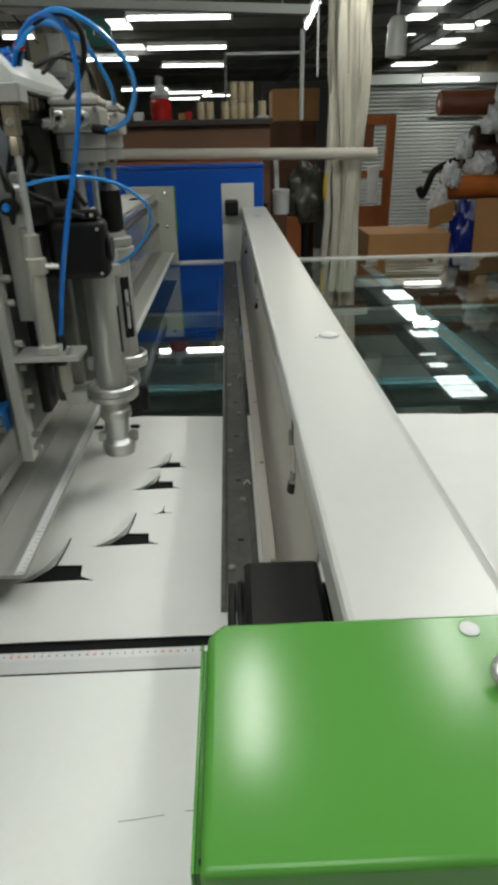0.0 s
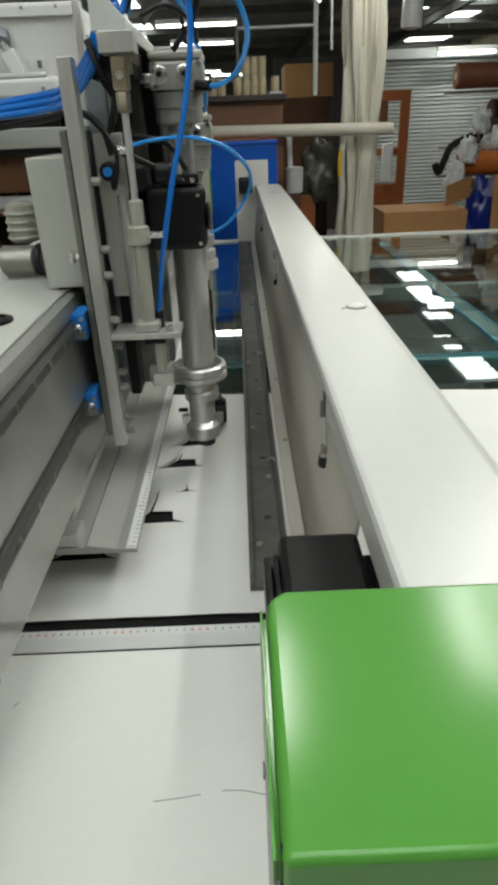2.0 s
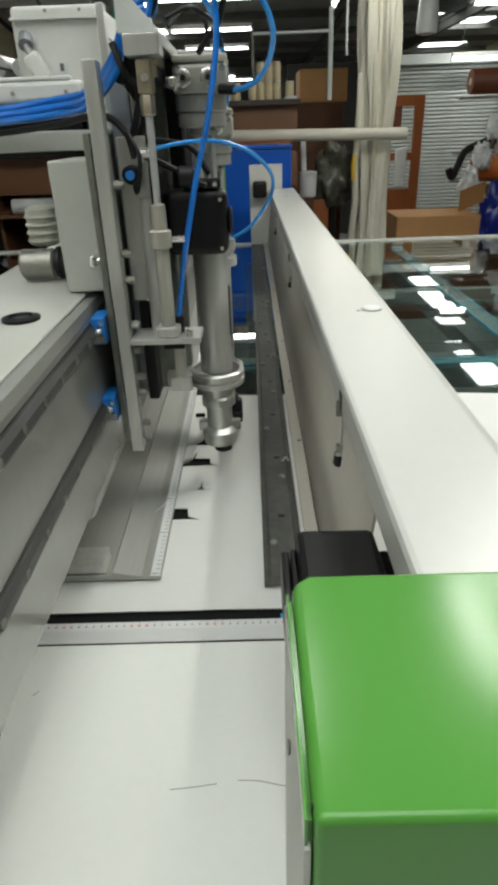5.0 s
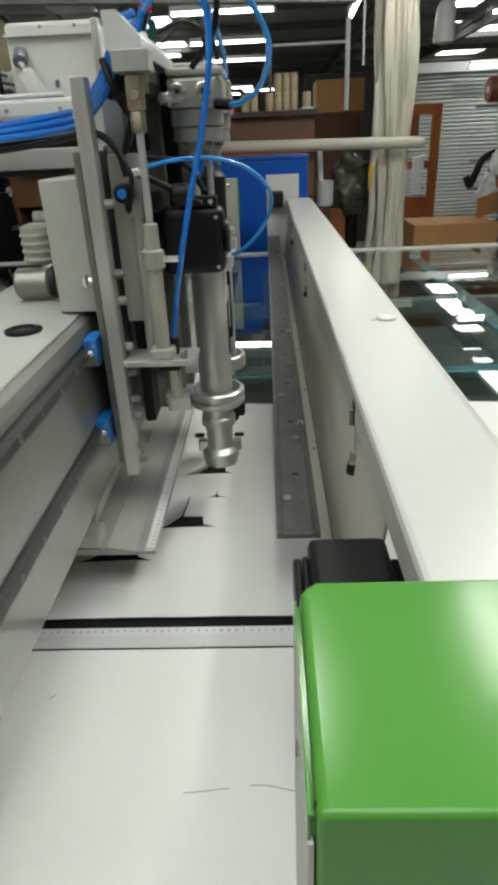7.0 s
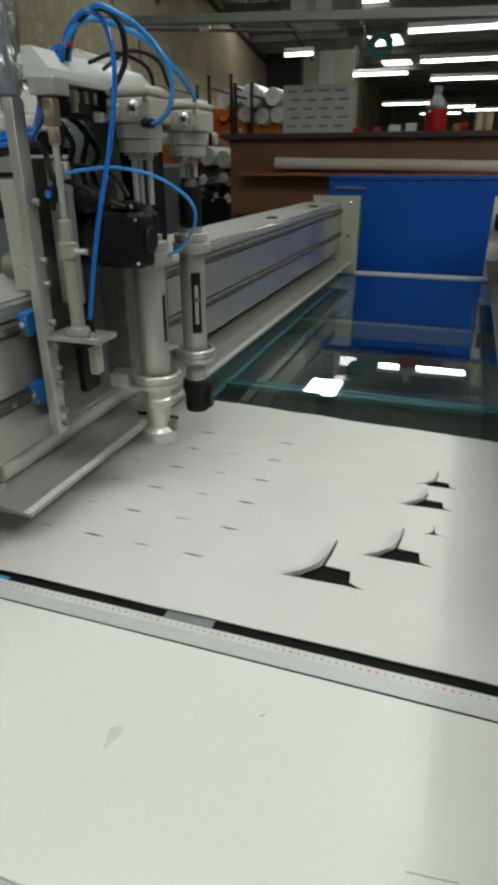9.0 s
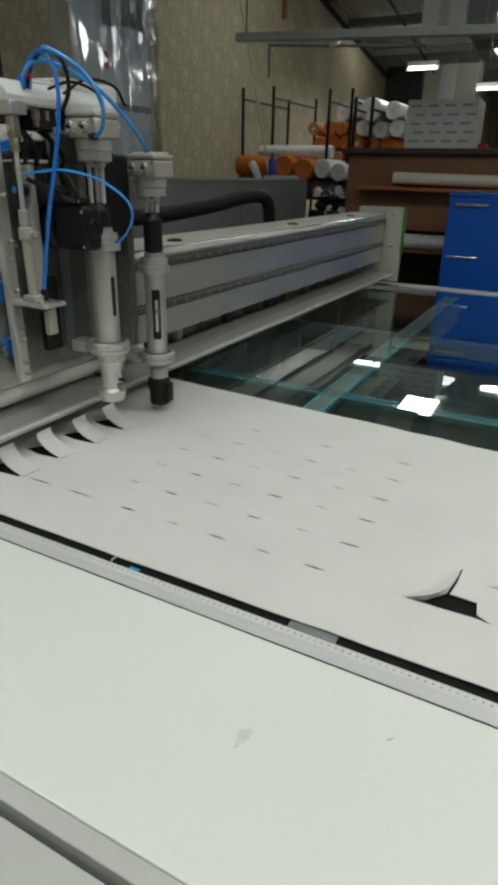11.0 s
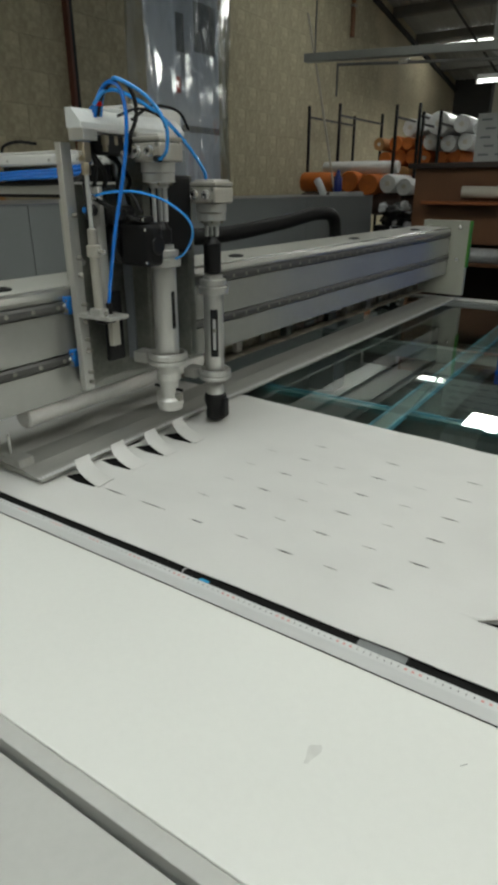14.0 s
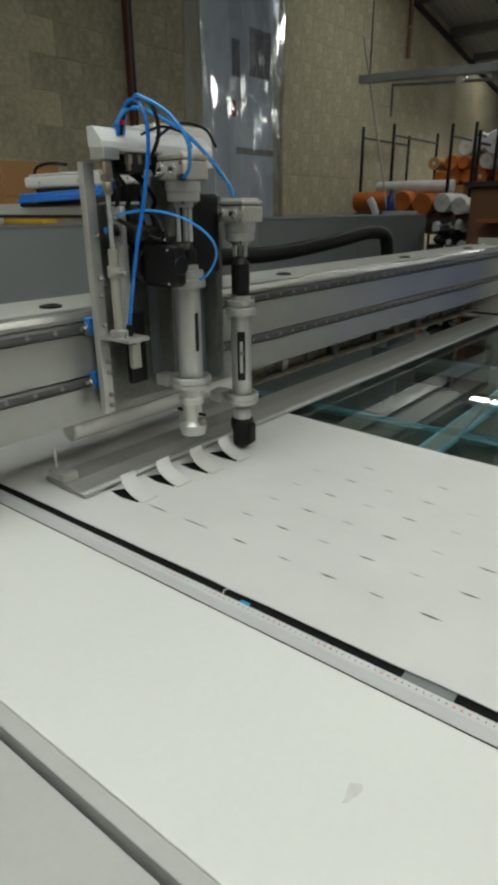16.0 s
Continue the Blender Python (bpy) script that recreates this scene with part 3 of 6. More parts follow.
def tongue(x, y):
    bm = bmesh.new()
    n = 10
    rows = []
    for i in range(n + 1):
        u = i / n
        a = u * 1.5
        px = x + 0.050 - 0.085 * math.sin(a)
        pz = 0.0016 + 0.040 * (1 - math.cos(a))
        w = 0.024 - 0.003 * u
        yy = y + 0.028 + 0.012 * u
        rows.append([bm.verts.new((px, yy - w, pz)), bm.verts.new((px + 0.004, yy, pz + 0.002)), bm.verts.new((px, yy + w, pz))])
    for r, q in zip(rows, rows[1:]):
        for k in range(2):
            bm.faces.new((r[k], r[k + 1], q[k + 1], q[k]))
    ob = part("curled_tongue", bm, CLOTH, sheet, "narrow white fabric tongue curling upward", 60)
    m = ob.modifiers.new("thickness", "SOLIDIFY")
    m.thickness = 0.0012


for x_, y_ in TONGUES:
    tongue(x_, y_)


def straight_ruler():
    t = thing("steel_ruler", "long steel ruler with red and black marks along the fabric edge", "ruler", at=(-1.9, 1.014, 0.8992))
    part("blade", box(0, 2.256, 0, 0.036, 0, 0.0016, 0.0004, 1), RULER, t)
    ticks, reds, band = bmesh.new(), bmesh.new(), bmesh.new()
    add_box(band, 0.0, 2.252, 0.0215, 0.0345, 0.0016, 0.0018)
    for i in range(224):
        x = 2.248 - i * 0.01
        if i % 10 in (8, 9, 0):
            add_box(reds, x - 0.002, x + 0.002, 0.0262, 0.0300, 0.0019, 0.0021)
        else:
            add_box(ticks, x - 0.0008, x + 0.0008, 0.0268, 0.0295, 0.0019, 0.0021)
        add_box(ticks, x - 0.00015, x + 0.00015, 0.0325, 0.0345, 0.0019, 0.0021)
    part("scale_band", band, WHITE_PLASTIC, t)
    tagged(part("scale_marks", ticks, INK, t, "black scale marks", None), kind="stuff")
    tagged(part("red_marks", reds, RED_INK, t, "red decimetre marks", None), kind="stuff")


straight_ruler()
for x, y, w, m_, nm, lb in ((-0.40, 1.056, 0.018, CHIP, "blue_tape_chip", "small blue tape chip on the black strip"), (0.36, 1.058, 0.03, CHIP, "blue_tape_chip", "small blue tape chip on the black strip")):
    solid(nm, box(x - w / 2, x + w / 2, y - 0.004, y + 0.004, 0.8967, 0.8976), m_, lb, "tape")
solid("silver_tape", box(-0.129, -0.057, 1.054, 1.070, 0.8967, 0.8976), SILVER_TAPE, "piece of grey tape over the black strip", "tape")
solid("white_thread", hose([(-0.440, 1.072, 0.901), (-0.447, 1.062, 0.899), (-0.443, 1.053, 0.900)], 0.0012, 5, 6), WHITE_PLASTIC, "short white thread across the black strip", "thread")
for pts in ([(0.224, 0.8185, 0), (0.247, 0.8205, 0), (0.270, 0.8235, 0)], [(0.291, 0.8265, 0), (0.312, 0.8255, 0), (0.334, 0.8205, 0), (0.345, 0.8205, 0), (0.354, 0.826, 0)], [(0.05, 0.935, 0), (0.056, 0.942, 0)]):
    bm = bmesh.new()
    line = spline(pts, 6)
    for a, b in zip(line, line[1:]):
        d = (b - a).normalized()
        s_ = Vector((-d.y, d.x, 0)) * 0.0006
        bm.faces.new([bm.verts.new(v) for v in (a - s_, b - s_, b + s_, a + s_)])
    ob = solid("pencil_mark", bm, PENCIL, "faint grey pencil line on the white laminate", "pencil mark", smooth=None)
    ob.location.z = 0.8993

def smudge():
    bm = bmesh.new()
    n = 18
    bm.faces.new([bm.verts.new(((0.006 + 0.003 * math.sin(3 * a)) * math.cos(a), (0.019 + 0.005 * math.sin(2 * a + 1)) * math.sin(a), 0)) for a in [2 * math.pi * i / n for i in range(n)]])
    ob = solid("smudge", bm, STAIN, "faint grey smudge on the white laminate", "stain", smooth=None)
    ob.location = (-0.096, 0.858, 0.8993)


smudge()

# ---- still gantry ----


def still_gantry():
    g = thing("parked_gantry", "cream-painted gantry beam across the table with green end box", "gantry")
    prof = [(0.430, 1.150), (0.430, 1.184), (0.4325, 1.1885), (0.437, 1.190), (0.552, 1.190), (0.560, 1.1885), (0.565, 1.184), (0.567, 1.176), (0.567, 1.150), (0.564, 1.150), (0.564, 1.1865), (0.433, 1.1865), (0.433, 1.150)]
    part("top_cover", extrude_y(prof, 0.70, 4.02), CREAM_PAINT, g, "cream folded cover with screw caps")
    part("cover_slot", box(0.4290, 0.4299, 1.152, 1.172, 1.1495, 1.174), BLACK_PLASTIC, g)
    part("far_skirt", box(0.4335, 0.4375, 1.178, 4.02, 1.144, 1.1860), CREAM_PAINT, g)
    part("near_skirt", box(0.4335, 0.4375, 0.70, 1.135, 1.156, 1.1860), CREAM_PAINT, g)
    part("outer_skirt", box(0.5595, 0.5635, 0.70, 4.02, 1.128, 1.1860), CREAM_PAINT, g)
    part("stiffener", box(0.47, 0.51, 0.72, 4.02, 1.145, 1.1860, 0.002), GREY_PAINT, g)
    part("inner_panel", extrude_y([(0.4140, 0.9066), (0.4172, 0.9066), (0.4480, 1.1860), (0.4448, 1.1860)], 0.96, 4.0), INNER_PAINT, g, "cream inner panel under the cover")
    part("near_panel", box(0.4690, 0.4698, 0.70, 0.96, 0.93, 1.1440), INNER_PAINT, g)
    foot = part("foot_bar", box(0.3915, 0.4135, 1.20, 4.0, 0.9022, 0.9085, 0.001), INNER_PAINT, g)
    for k in range(9):
        part("foot_screw", lathe(0.407, 1.218 + 0.33 * k, 0.9086, [(0.004, 0), (0.004, 0.002), (0.002, 0.003)], 8), DARK_STEEL, foot)
    for y in (1.15, 2.2, 3.2):
        part("pin", lathe(0.4325, y + 0.014, 1.098, [(0.002, 0), (0.002, 0.045)], 10), ROD, g)
        part("bracket", box(0.4240, 0.4332, y + 0.0115, y + 0.0165, 1.140, 1.164, 0.002), DARK_STEEL, g)
        part("screw_clamp", lathe(0.4315, y + 0.014, 1.076, [(0.004, 0), (0.008, 0.002), (0.008, 0.008), (0.005, 0.012), (0.005, 0.022)], 12), DARK_STEEL, g)
        part("knob", lathe(0.4310, y + 0.012, 1.068, [(0.007, 0), (0.009, 0.004), (0.007, 0.016)], 10), BLACK_PLASTIC, g)
    part("screw_cap", lathe(0.529, 1.50, 1.1902, [(0.016, 0), (0.016, 0.0025), (0.013, 0.004), (0.002, 0.004)], 20), WHITE_PLASTIC, g)
    part("cap_rim", lathe(0.529, 1.50, 1.1901, [(0.0185, 0), (0.0185, 0.0008), (0.0165, 0.0008)], 20), DARK_STEEL, g)
    part("screw_cap", lathe(0.505, 1.49, 1.1902, [(0.003, 0), (0.003, 0.001)], 8), DARK_STEEL, g)
    part("screw_cap", lathe(0.50, 3.55, 1.1902, [(0.02, 0), (0.018, 0.003), (0.002, 0.003)], 16), CREAM_PAINT, g)
    # folded green end box
    bm = bmesh.new()
    plan = [(0.3355, 0.565), (0.70, 0.565), (0.70, 0.692), (0.344, 0.692), (0.3355, 0.684)]
    lo, hi = [bm.verts.new((x, y, 0.95)) for x, y in plan], [bm.verts.new((x, y, 1.270)) for x, y in plan]
    bm.faces.new(lo[::-1]), bm.faces.new(hi)
    for i in range(5):
        bm.faces.new((lo[i], lo[(i + 1) % 5], hi[(i + 1) % 5], hi[i]))
    left = [e for e in bm.edges if all(abs(v.co.x - 0.3355) < 1e-5 and v.co.z > 1.2 for v in e.verts)]
    bmesh.ops.bevel(bm, geom=left, offset=0.0045, segments=6, affect="EDGES", profile=0.5)
    bmesh.ops.bevel(bm, geom=[e for e in bm.edges if e.calc_face_angle(0) > 0.5], offset=0.0032, segments=3, affect="EDGES", profile=0.5)
    flat = bm.faces.layers.int.new("flat")
    for f in bm.faces:
        f.normal_update()
        f[flat] = 1 if max(abs(c) for c in f.normal) > 0.999 else 0
    eb = part("end_box", bm, GREEN_PAINT, g, "glossy green folded sheet-metal end box")
    part("side_flange", box(0.3324, 0.3337, 0.567, 0.680, 1.2520, 1.2675, 0.0005), GREEN_PAINT, eb, "green folded flange beside the box")
    part("flange_fold", box(0.3338, 0.3354, 0.569, 0.678, 1.2520, 1.2640), GREEN_PAINT, eb)
    part("side_panel", box(0.3322, 0.3350, 0.566, 0.690, 0.945, 1.2515, 0.0008), MOTOR_GREY, eb, "drab grey side panel under the green cover")
    part("corner_hole", lathe(0.3368, 0.5715, 1.2640, [(0.0018, 0), (0.0018, 0.0032), (0.001, 0.0036)], 10), BLACK_PLASTIC, eb)
    part("rivet", lathe(0.3316, 0.64, 1.205, [(0.004, -0.0008), (0.004, 0), (0.002, 0.001)], 10, "x"), DARK_STEEL, eb)
    part("screw_hole", lathe(0.475, 0.680, 1.2701, [(0.0055, 0), (0.0055, 0.0006), (0.004, 0.0012)], 14), WHITE_PLASTIC, eb)
    part("eye_ring", hose([(0.483 + 0.009 * math.cos(a * math.pi / 5), 0.644 + 0.006 * math.sin(a * math.pi / 5), 1.277 + 0.004 * math.sin(a * math.pi / 5)) for a in range(11)], 0.003, 3, 8), CHROME, eb)
    # black drive between box and beam
    dr = part("drive_cover", box(0.356, 0.437, 0.80, 0.955, 0.98, 1.112, 0.008), BLACK_PLASTIC, g, "black plastic drive cover with stepped corner")
    part("step", box(0.437, 0.450, 0.80, 0.935, 0.98, 1.098, 0.004), BLACK_PLASTIC, dr)
    part("step", box(0.450, 0.468, 0.80, 0.915, 0.98, 1.075, 0.004), BLACK_PLASTIC, dr)
    part("chain_cover", box(0.3405, 0.3490, 0.795, 0.940, 1.052, 1.096, 0.003), BLACK_PLASTIC, dr)
    part("chain_cover", box(0.3500, 0.3557, 0.798, 0.935, 1.045, 1.102, 0.002), BLACK_PLASTIC, dr)
    part("chain_guide", box(0.3540, 0.3600, 0.715, 0.794, 0.90, 0.985, 0.003), BLACK_PLASTIC, dr)
    part("end_stop", box(0.3450, 0.3540, 0.700, 0.7145, 0.93, 0.980, 0.002), ALU, dr)
    part("hinge_pin", lathe(0.348, 0.794, 1.072, [(0.007, 0), (0.007, -0.004), (0.004, -0.008), (0.004, -0.022)], 12, "y"), CHROME, dr)
    # end plate at the far side
    ep = part("end_plate", box(0.322, 0.497, 3.985, 4.005, 0.905, 1.313, 0.002), CREAM_PAINT, g)
    part("knob", box(0.338, 0.412, 3.91, 3.984, 1.155, 1.235, 0.012, 3), BLACK_PLASTIC, ep, "black plastic end stop")
    return g


parked = still_gantry()
hold = part("hold_down_bar", extrude_y([(0.325, 0.0), (0.384, 0.0), (0.384, 0.010), (0.379, 0.012), (0.373, 0.006), (0.336, 0.006), (0.331, 0.009), (0.325, 0.008)], 1.108, 3.95), HOLD_STEEL, parked, "dark worn steel angle bar with bolts")
for i in range(12):
    y = 1.2 + i * 0.2
    part("bolt", lathe(0.342 + 0.022 * (i % 2), y, 0.0061, [(0.006, 0), (0.006, 0.003), (0.004, 0.005)], 8), DARK_STEEL, hold)
    part("slot", box(0.352, 0.362, y + 0.07, y + 0.078, 0.0061, 0.0066), BLACK_PLASTIC, hold)
    if i % 3 == 1:
        part("clip", hose([(0.380, y + 0.05, 0.010), (0.374, y + 0.052, 0.018), (0.367, y + 0.056, 0.008)], 0.0018, 4, 6), ROD, hold)

# ---- moving gantry: places are those of 8.0 s ----
gantry = thing("cutting_gantry", "grey travelling gantry beam with linear rails above the table", "gantry")
BX0, BX1 = -0.40, -0.188
prof = [(BX0, 1.02), (BX0, 1.255), (BX0 + 0.012, 1.268), (BX1 - 0.014, 1.268), (BX1 - 0.004, 1.264), (BX1, 1.252), (BX1, 1.244), (BX1 - 0.008, 1.242), (BX1 - 0.008, 1.218), (BX1, 1.216), (BX1, 1.124), (BX1 - 0.008, 1.122), (BX1 - 0.008, 1.098), (BX1, 1.096), (BX1, 1.02)]
part("beam", extrude_y(prof, 0.62, 3.98), BEAM_PAINT, gantry, "long satin grey metal beam")
# thin sheet added on the beam; its paler colour holds the top's extra light
part("top_cover", extrude_y([(BX0 + 0.013, 1.2684), (BX1 - 0.016, 1.2684), (BX1 - 0.016, 1.2705), (BX1 - 0.019, 1.2715), (BX0 + 0.013, 1.2715)], 0.62, 3.98), MOTOR_GREY, gantry, "paler sheet added for the brighter beam top")
for z in (1.230, 1.110):
    rl = part("linear_rail", extrude_y([(BX1 - 0.008, z - 0.011), (BX1 + 0.004, z - 0.011), (BX1 + 0.008, z - 0.005), (BX1 + 0.008, z + 0.005), (BX1 + 0.004, z + 0.011), (BX1 - 0.008, z + 0.011)], 0.63, 3.97), RAIL, gantry, "steel linear rail, darkened for its shaded groove")
    for i in range(50):
        part("rail_screw", lathe(BX1 + 0.0081, 0.70 + i * 0.065, z, [(0.0052, 0), (0.0052, 0.0014), (0.003, 0.0004)], 8, "x"), DARK_STEEL, rl)
for y in (1.20, 2.05, 2.9, 3.6):
    part("cap", lathe(-0.255, y, 1.2716, [(0.024, 0), (0.024, 0.004), (0.016, 0.006), (0.014, 0.002), (0.002, 0.002)], 20), BLACK_PLASTIC, gantry)
ep = part("end_plate", box(-0.35, -0.092, 3.99, 4.03, 0.905, 1.305, 0.002), PLATE_PAINT, gantry)
part("green_edge", box(-0.0915, -0.084, 3.985, 4.03, 1.06, 1.305, 0.001), GREEN_PAINT, ep)
for x, z in ((-0.14, 1.27), (-0.14, 1.1), (-0.32, 1.27)):
    part("bolt", lathe(x, 3.99, z, [(0.010, 0), (0.010, -0.008), (0.006, -0.010)], 8, "y"), CHROME, ep)
clamp = part("clamp_bar", extrude_y([(-0.252, 0.0), (-0.104, 0.0), (-0.104, 0.006), (-0.132, 0.006), (-0.166, 0.0125), (-0.172, 0.014), (-0.176, 0.010), (-0.252, 0.010)], 1.130, 3.95), ALU_SHEET, gantry, "milled aluminium clamp bar with scale strip")
part("round_bar", rod(-0.222, 1.185, 0.996, 0.027, 0.62, 24, "y", 0.004), SATIN, gantry, "round aluminium bar under the beam")
DUSTY = mat("dusty_oily_strip", (0.24, 0.22, 0.17), 0.6, 0.1, 0.65, 18, 0.3, 60)
strip = part("rear_angle", extrude_y([(-0.345, 0.925), (-0.285, 0.925), (-0.285, 0.929), (-0.341, 0.929), (-0.341, 1.018), (-0.345, 1.018)], 1.78, 3.95), DUSTY, gantry, "dusty oily steel angle under the beam")
rng = random.Random(11)
for i in range(11):
    y, w, h = 1.9 + i * 0.18 + rng.uniform(-0.08, 0.08), rng.uniform(0.02, 0.09), rng.uniform(0.02, 0.06)
    part("bracket", box(-0.338, -0.332 + rng.uniform(0, 0.03), y, y + w, 0.9295, 0.93 + h, 0.002), rng.choice((DARK_STEEL, UNDER_BAR, BRASS, DUSTY, SATIN)), strip)
part("end_lug", box(-0.244, -0.182, 1.132, 1.172, 0.0101, 0.030, 0.003), ALU, clamp)
part("lift_rod", rod(-0.235, 1.15, 0.0301, 0.0035, 0.045, 8), CHROME, clamp)
tape, marks = bmesh.new(), bmesh.new()
add_box(tape, -0.119, -0.1055, 1.13, 3.94, 0.006, 0.0066)
for i in range(250):
    y = 1.135 + i * 0.01
    add_box(marks, -0.112 if i % 10 else -0.117, -0.107, y - 0.0006, y + 0.0006, 0.0067, 0.0069)
part("scale_strip", tape, WHITE_PLASTIC, clamp)
tagged(part("scale_marks", marks, INK, clamp, "black scale marks", None), kind="stuff")

# ---- cutting head: places are those of 8.0 s ----
head = thing("cutter_carriage", "aluminium cutter carriage with two tools and blue air hoses", "cutter")


def back_plates():
    bp = part("side_plate", box(-0.151, -0.134, 1.232, 1.258, 1.043, 1.556, 0.0012), ALU, head, "upright machined aluminium side plate")
    for z in (1.062, 1.085, 1.135, 1.16, 1.20, 1.238, 1.30, 1.335, 1.42):
        part("bolt", lathe(-0.133, 1.247, z, [(0.0055, 0), (0.0055, 0.009), (0.004, 0.012)], 8, "x"), DARK_STEEL, bp)
    part("carrier_plate", box(-0.168, -0.159, 1.259, 1.64, 1.048, 1.48, 0.002), WEB, head, "large dull aluminium carrier plate")
    part("front_plate", box(-0.132, -0.094, 1.285, 1.297, 1.262, 1.475, 0.002), ALU, head)
    part("rear_cover", box(-0.158, -0.128, 1.40, 1.62, 1.08, 1.56, 0.004), DARK_GREY_PAINT, head, "dark grey inner cover")
    # black block added for the dark gap below the front plate
    part("gap_shade_block", box(-0.129, -0.112, 1.298, 1.345, 1.10, 1.258, 0.004), BLACK_PLASTIC, head)
    for y in (1.252, 1.60):
        for z in (1.232, 1.112):
            b = part("bearing_block", box(-0.1875, -0.1685, y - 0.016, y + 0.03, z - 0.019, z + 0.019, 0.002), BLUE_PLASTIC, head, "blue-capped linear bearing block")
            part("grease_nipple", lathe(-0.178, y - 0.016, z, [(0.004, 0), (0.006, -0.003), (0.003, -0.010)], 8, "y"), CHROME, b)
            part("end_cap", box(-0.1865, -0.1695, y - 0.0195, y - 0.0165, z - 0.016, z - 0.006), DARK_STEEL, b)
            part("seam", box(-0.1682, -0.1675, y + 0.001, y + 0.004, z - 0.018, z + 0.018), BLACK_PLASTIC, b)
            for dz in (-0.011, 0.011):
                part("block_screw", lathe(-0.173, y - 0.016, z + dz, [(0.003, 0), (0.003, -0.002)], 8, "y"), CHROME, b)
    part("backing_plate", box(-0.158, -0.058, 1.425, 1.435, 1.462, 1.572, 0.002), BLACK_PLASTIC, head, "black backing plate behind the lift rod")
    arm = part("cable_arm", box(-0.84, -0.170, 1.432, 1.475, 1.4575, 1.4855, 0.002), MOTOR_GREY, head, "long drab sheet-metal cable arm")
    part("arm_seal", box(-0.84, -0.172, 1.436, 1.470, 1.4495, 1.4572), BLACK_PLASTIC, arm)
    mb = part("motor_box", box(-0.228, -0.1695, 1.292, 1.43, 1.2755, 1.449, 0.003), MOTOR_GREY, head, "plain grey motor box")
    for z in (1.30, 1.345, 1.39):
        part("side_screw", rod(-0.2315, 1.32, z, 0.004, 0.0034, 8, "x"), CHROME, mb)
    part("wing_screw", rod(-0.180, 1.276, 1.322, 0.006, 0.03, 8, "x"), CHROME, head)
    part("wing_nut", box(-0.184, -0.176, 1.264, 1.288, 1.314, 1.330, 0.003), CHROME, head)
    m = part("servo_motor", lathe(-0.292, 1.43, 1.322, [(0.018, 0), (0.024, 0.004), (0.024, 0.056), (0.016, 0.060)], 20), PLATE_PAINT, head, "ribbed grey servo motor")
    for k in range(4):
        part("fin", lathe(-0.292, 1.43, 1.328 + 0.012 * k, [(0.0255, 0), (0.0270, 0.002), (0.0255, 0.005)], 20), PLATE_PAINT, m)
    part("gear_head", rod(-0.325, 1.40, 1.2975, 0.024, 0.055, 16, "x", 0.004), DARK_STEEL, head)
    part("gear_flange", rod(-0.269, 1.40, 1.2985, 0.0255, 0.010, 18, "x", 0.002), BLACK_PLASTIC, head)
    ub = part("control_box", box(-0.303, -0.172, 1.48, 1.66, 1.476, 1.648, 0.006), GREY_PAINT, head, "grey sheet-metal control box")
    part("label_plate", box(-0.243, -0.229, 1.4775, 1.4795, 1.560, 1.580), WHITE_PLASTIC, ub)
    part("label_bar", box(-0.239, -0.233, 1.4762, 1.4772, 1.565, 1.575), INK, ub)
    v = part("connector_housing", box(-0.63, -0.198, 1.424, 1.446, 1.523, 1.550, 0.006), GREY_PAINT, head, "pale grey flat cable connector")
    part("connector_lid", box(-0.61, -0.215, 1.427, 1.442, 1.5502, 1.5560, 0.002), GREY_PAINT, v)
    part("connector_nose", box(-0.1975, -0.182, 1.427, 1.443, 1.527, 1.542, 0.002), ALU, v)
    for x in (-0.56, -0.40, -0.30, -0.222):
        part("screw", lathe(x, 1.424, 1.535, [(0.003, 0), (0.003, -0.0015)], 8, "y"), DARK_STEEL, v)
    part("bracket", box(-0.29, -0.21, 1.446, 1.480, 1.528, 1.540), ALU_SHEET, v)
    part("handle_loop", hose([(-0.60, 1.438, 1.552), (-0.585, 1.438, 1.572), (-0.53, 1.438, 1.580), (-0.46, 1.438, 1.574)], 0.004, 6, 8), BLACK_RUBBER, v)
    part("support", box(-0.60, -0.21, 1.438, 1.444, 1.486, 1.522), BLACK_PLASTIC, v)
    elbow = bmesh.new()
    add_box(elbow, -0.011, 0.011, -0.010, 0.010, -0.018, 0.018, 0.003, m=pose(-0.268, 1.462, 1.570, 0, -28, 0))
    e = part("cable_gland", elbow, GREY_PAINT, ub, "grey angled cable gland")
    part("gland_thread", hose([(-0.276, 1.464, 1.586), (-0.282, 1.466, 1.598)], 0.005, 3, 8), CHROME, e)
    part("gland_nut", hose([(-0.282, 1.466, 1.598), (-0.284, 1.480, 1.610)], 0.011, 3, 8), DARK_GREY_PAINT, e)
    part("lid_edge", box(-0.303, -0.172, 1.474, 1.4798, 1.630, 1.6335), GREY_PAINT, ub)
    for x in (-0.25, -0.20):
        part("lid_screw", lathe(x, 1.4798, 1.641, [(0.0025, 0), (0.0025, -0.001)], 8, "y"), DARK_STEEL, ub)
    part("corner_plate", box(-0.1715, -0.1605, 1.455, 1.475, 1.50, 1.645, 0.002), ALU, head, "bright aluminium corner plate")
    sh = part("label_sheet", box(-0.1716, -0.1708, 1.50, 1.585, 1.535, 1.625), WHITE_PLASTIC, ub, "white printed label sheet")
    for k in range(8):
        part("print_bar", box(-0.1708, -0.1702, 1.508, 1.572 - 0.006 * (k * 5 % 4), 1.545 + 0.009 * k, 1.548 + 0.009 * k), PRINT, sh)
    part("relay_row", box(-0.40, -0.205, 1.456, 1.4735, 1.4857, 1.498, 0.002), BLACK_PLASTIC, head)


back_plates()


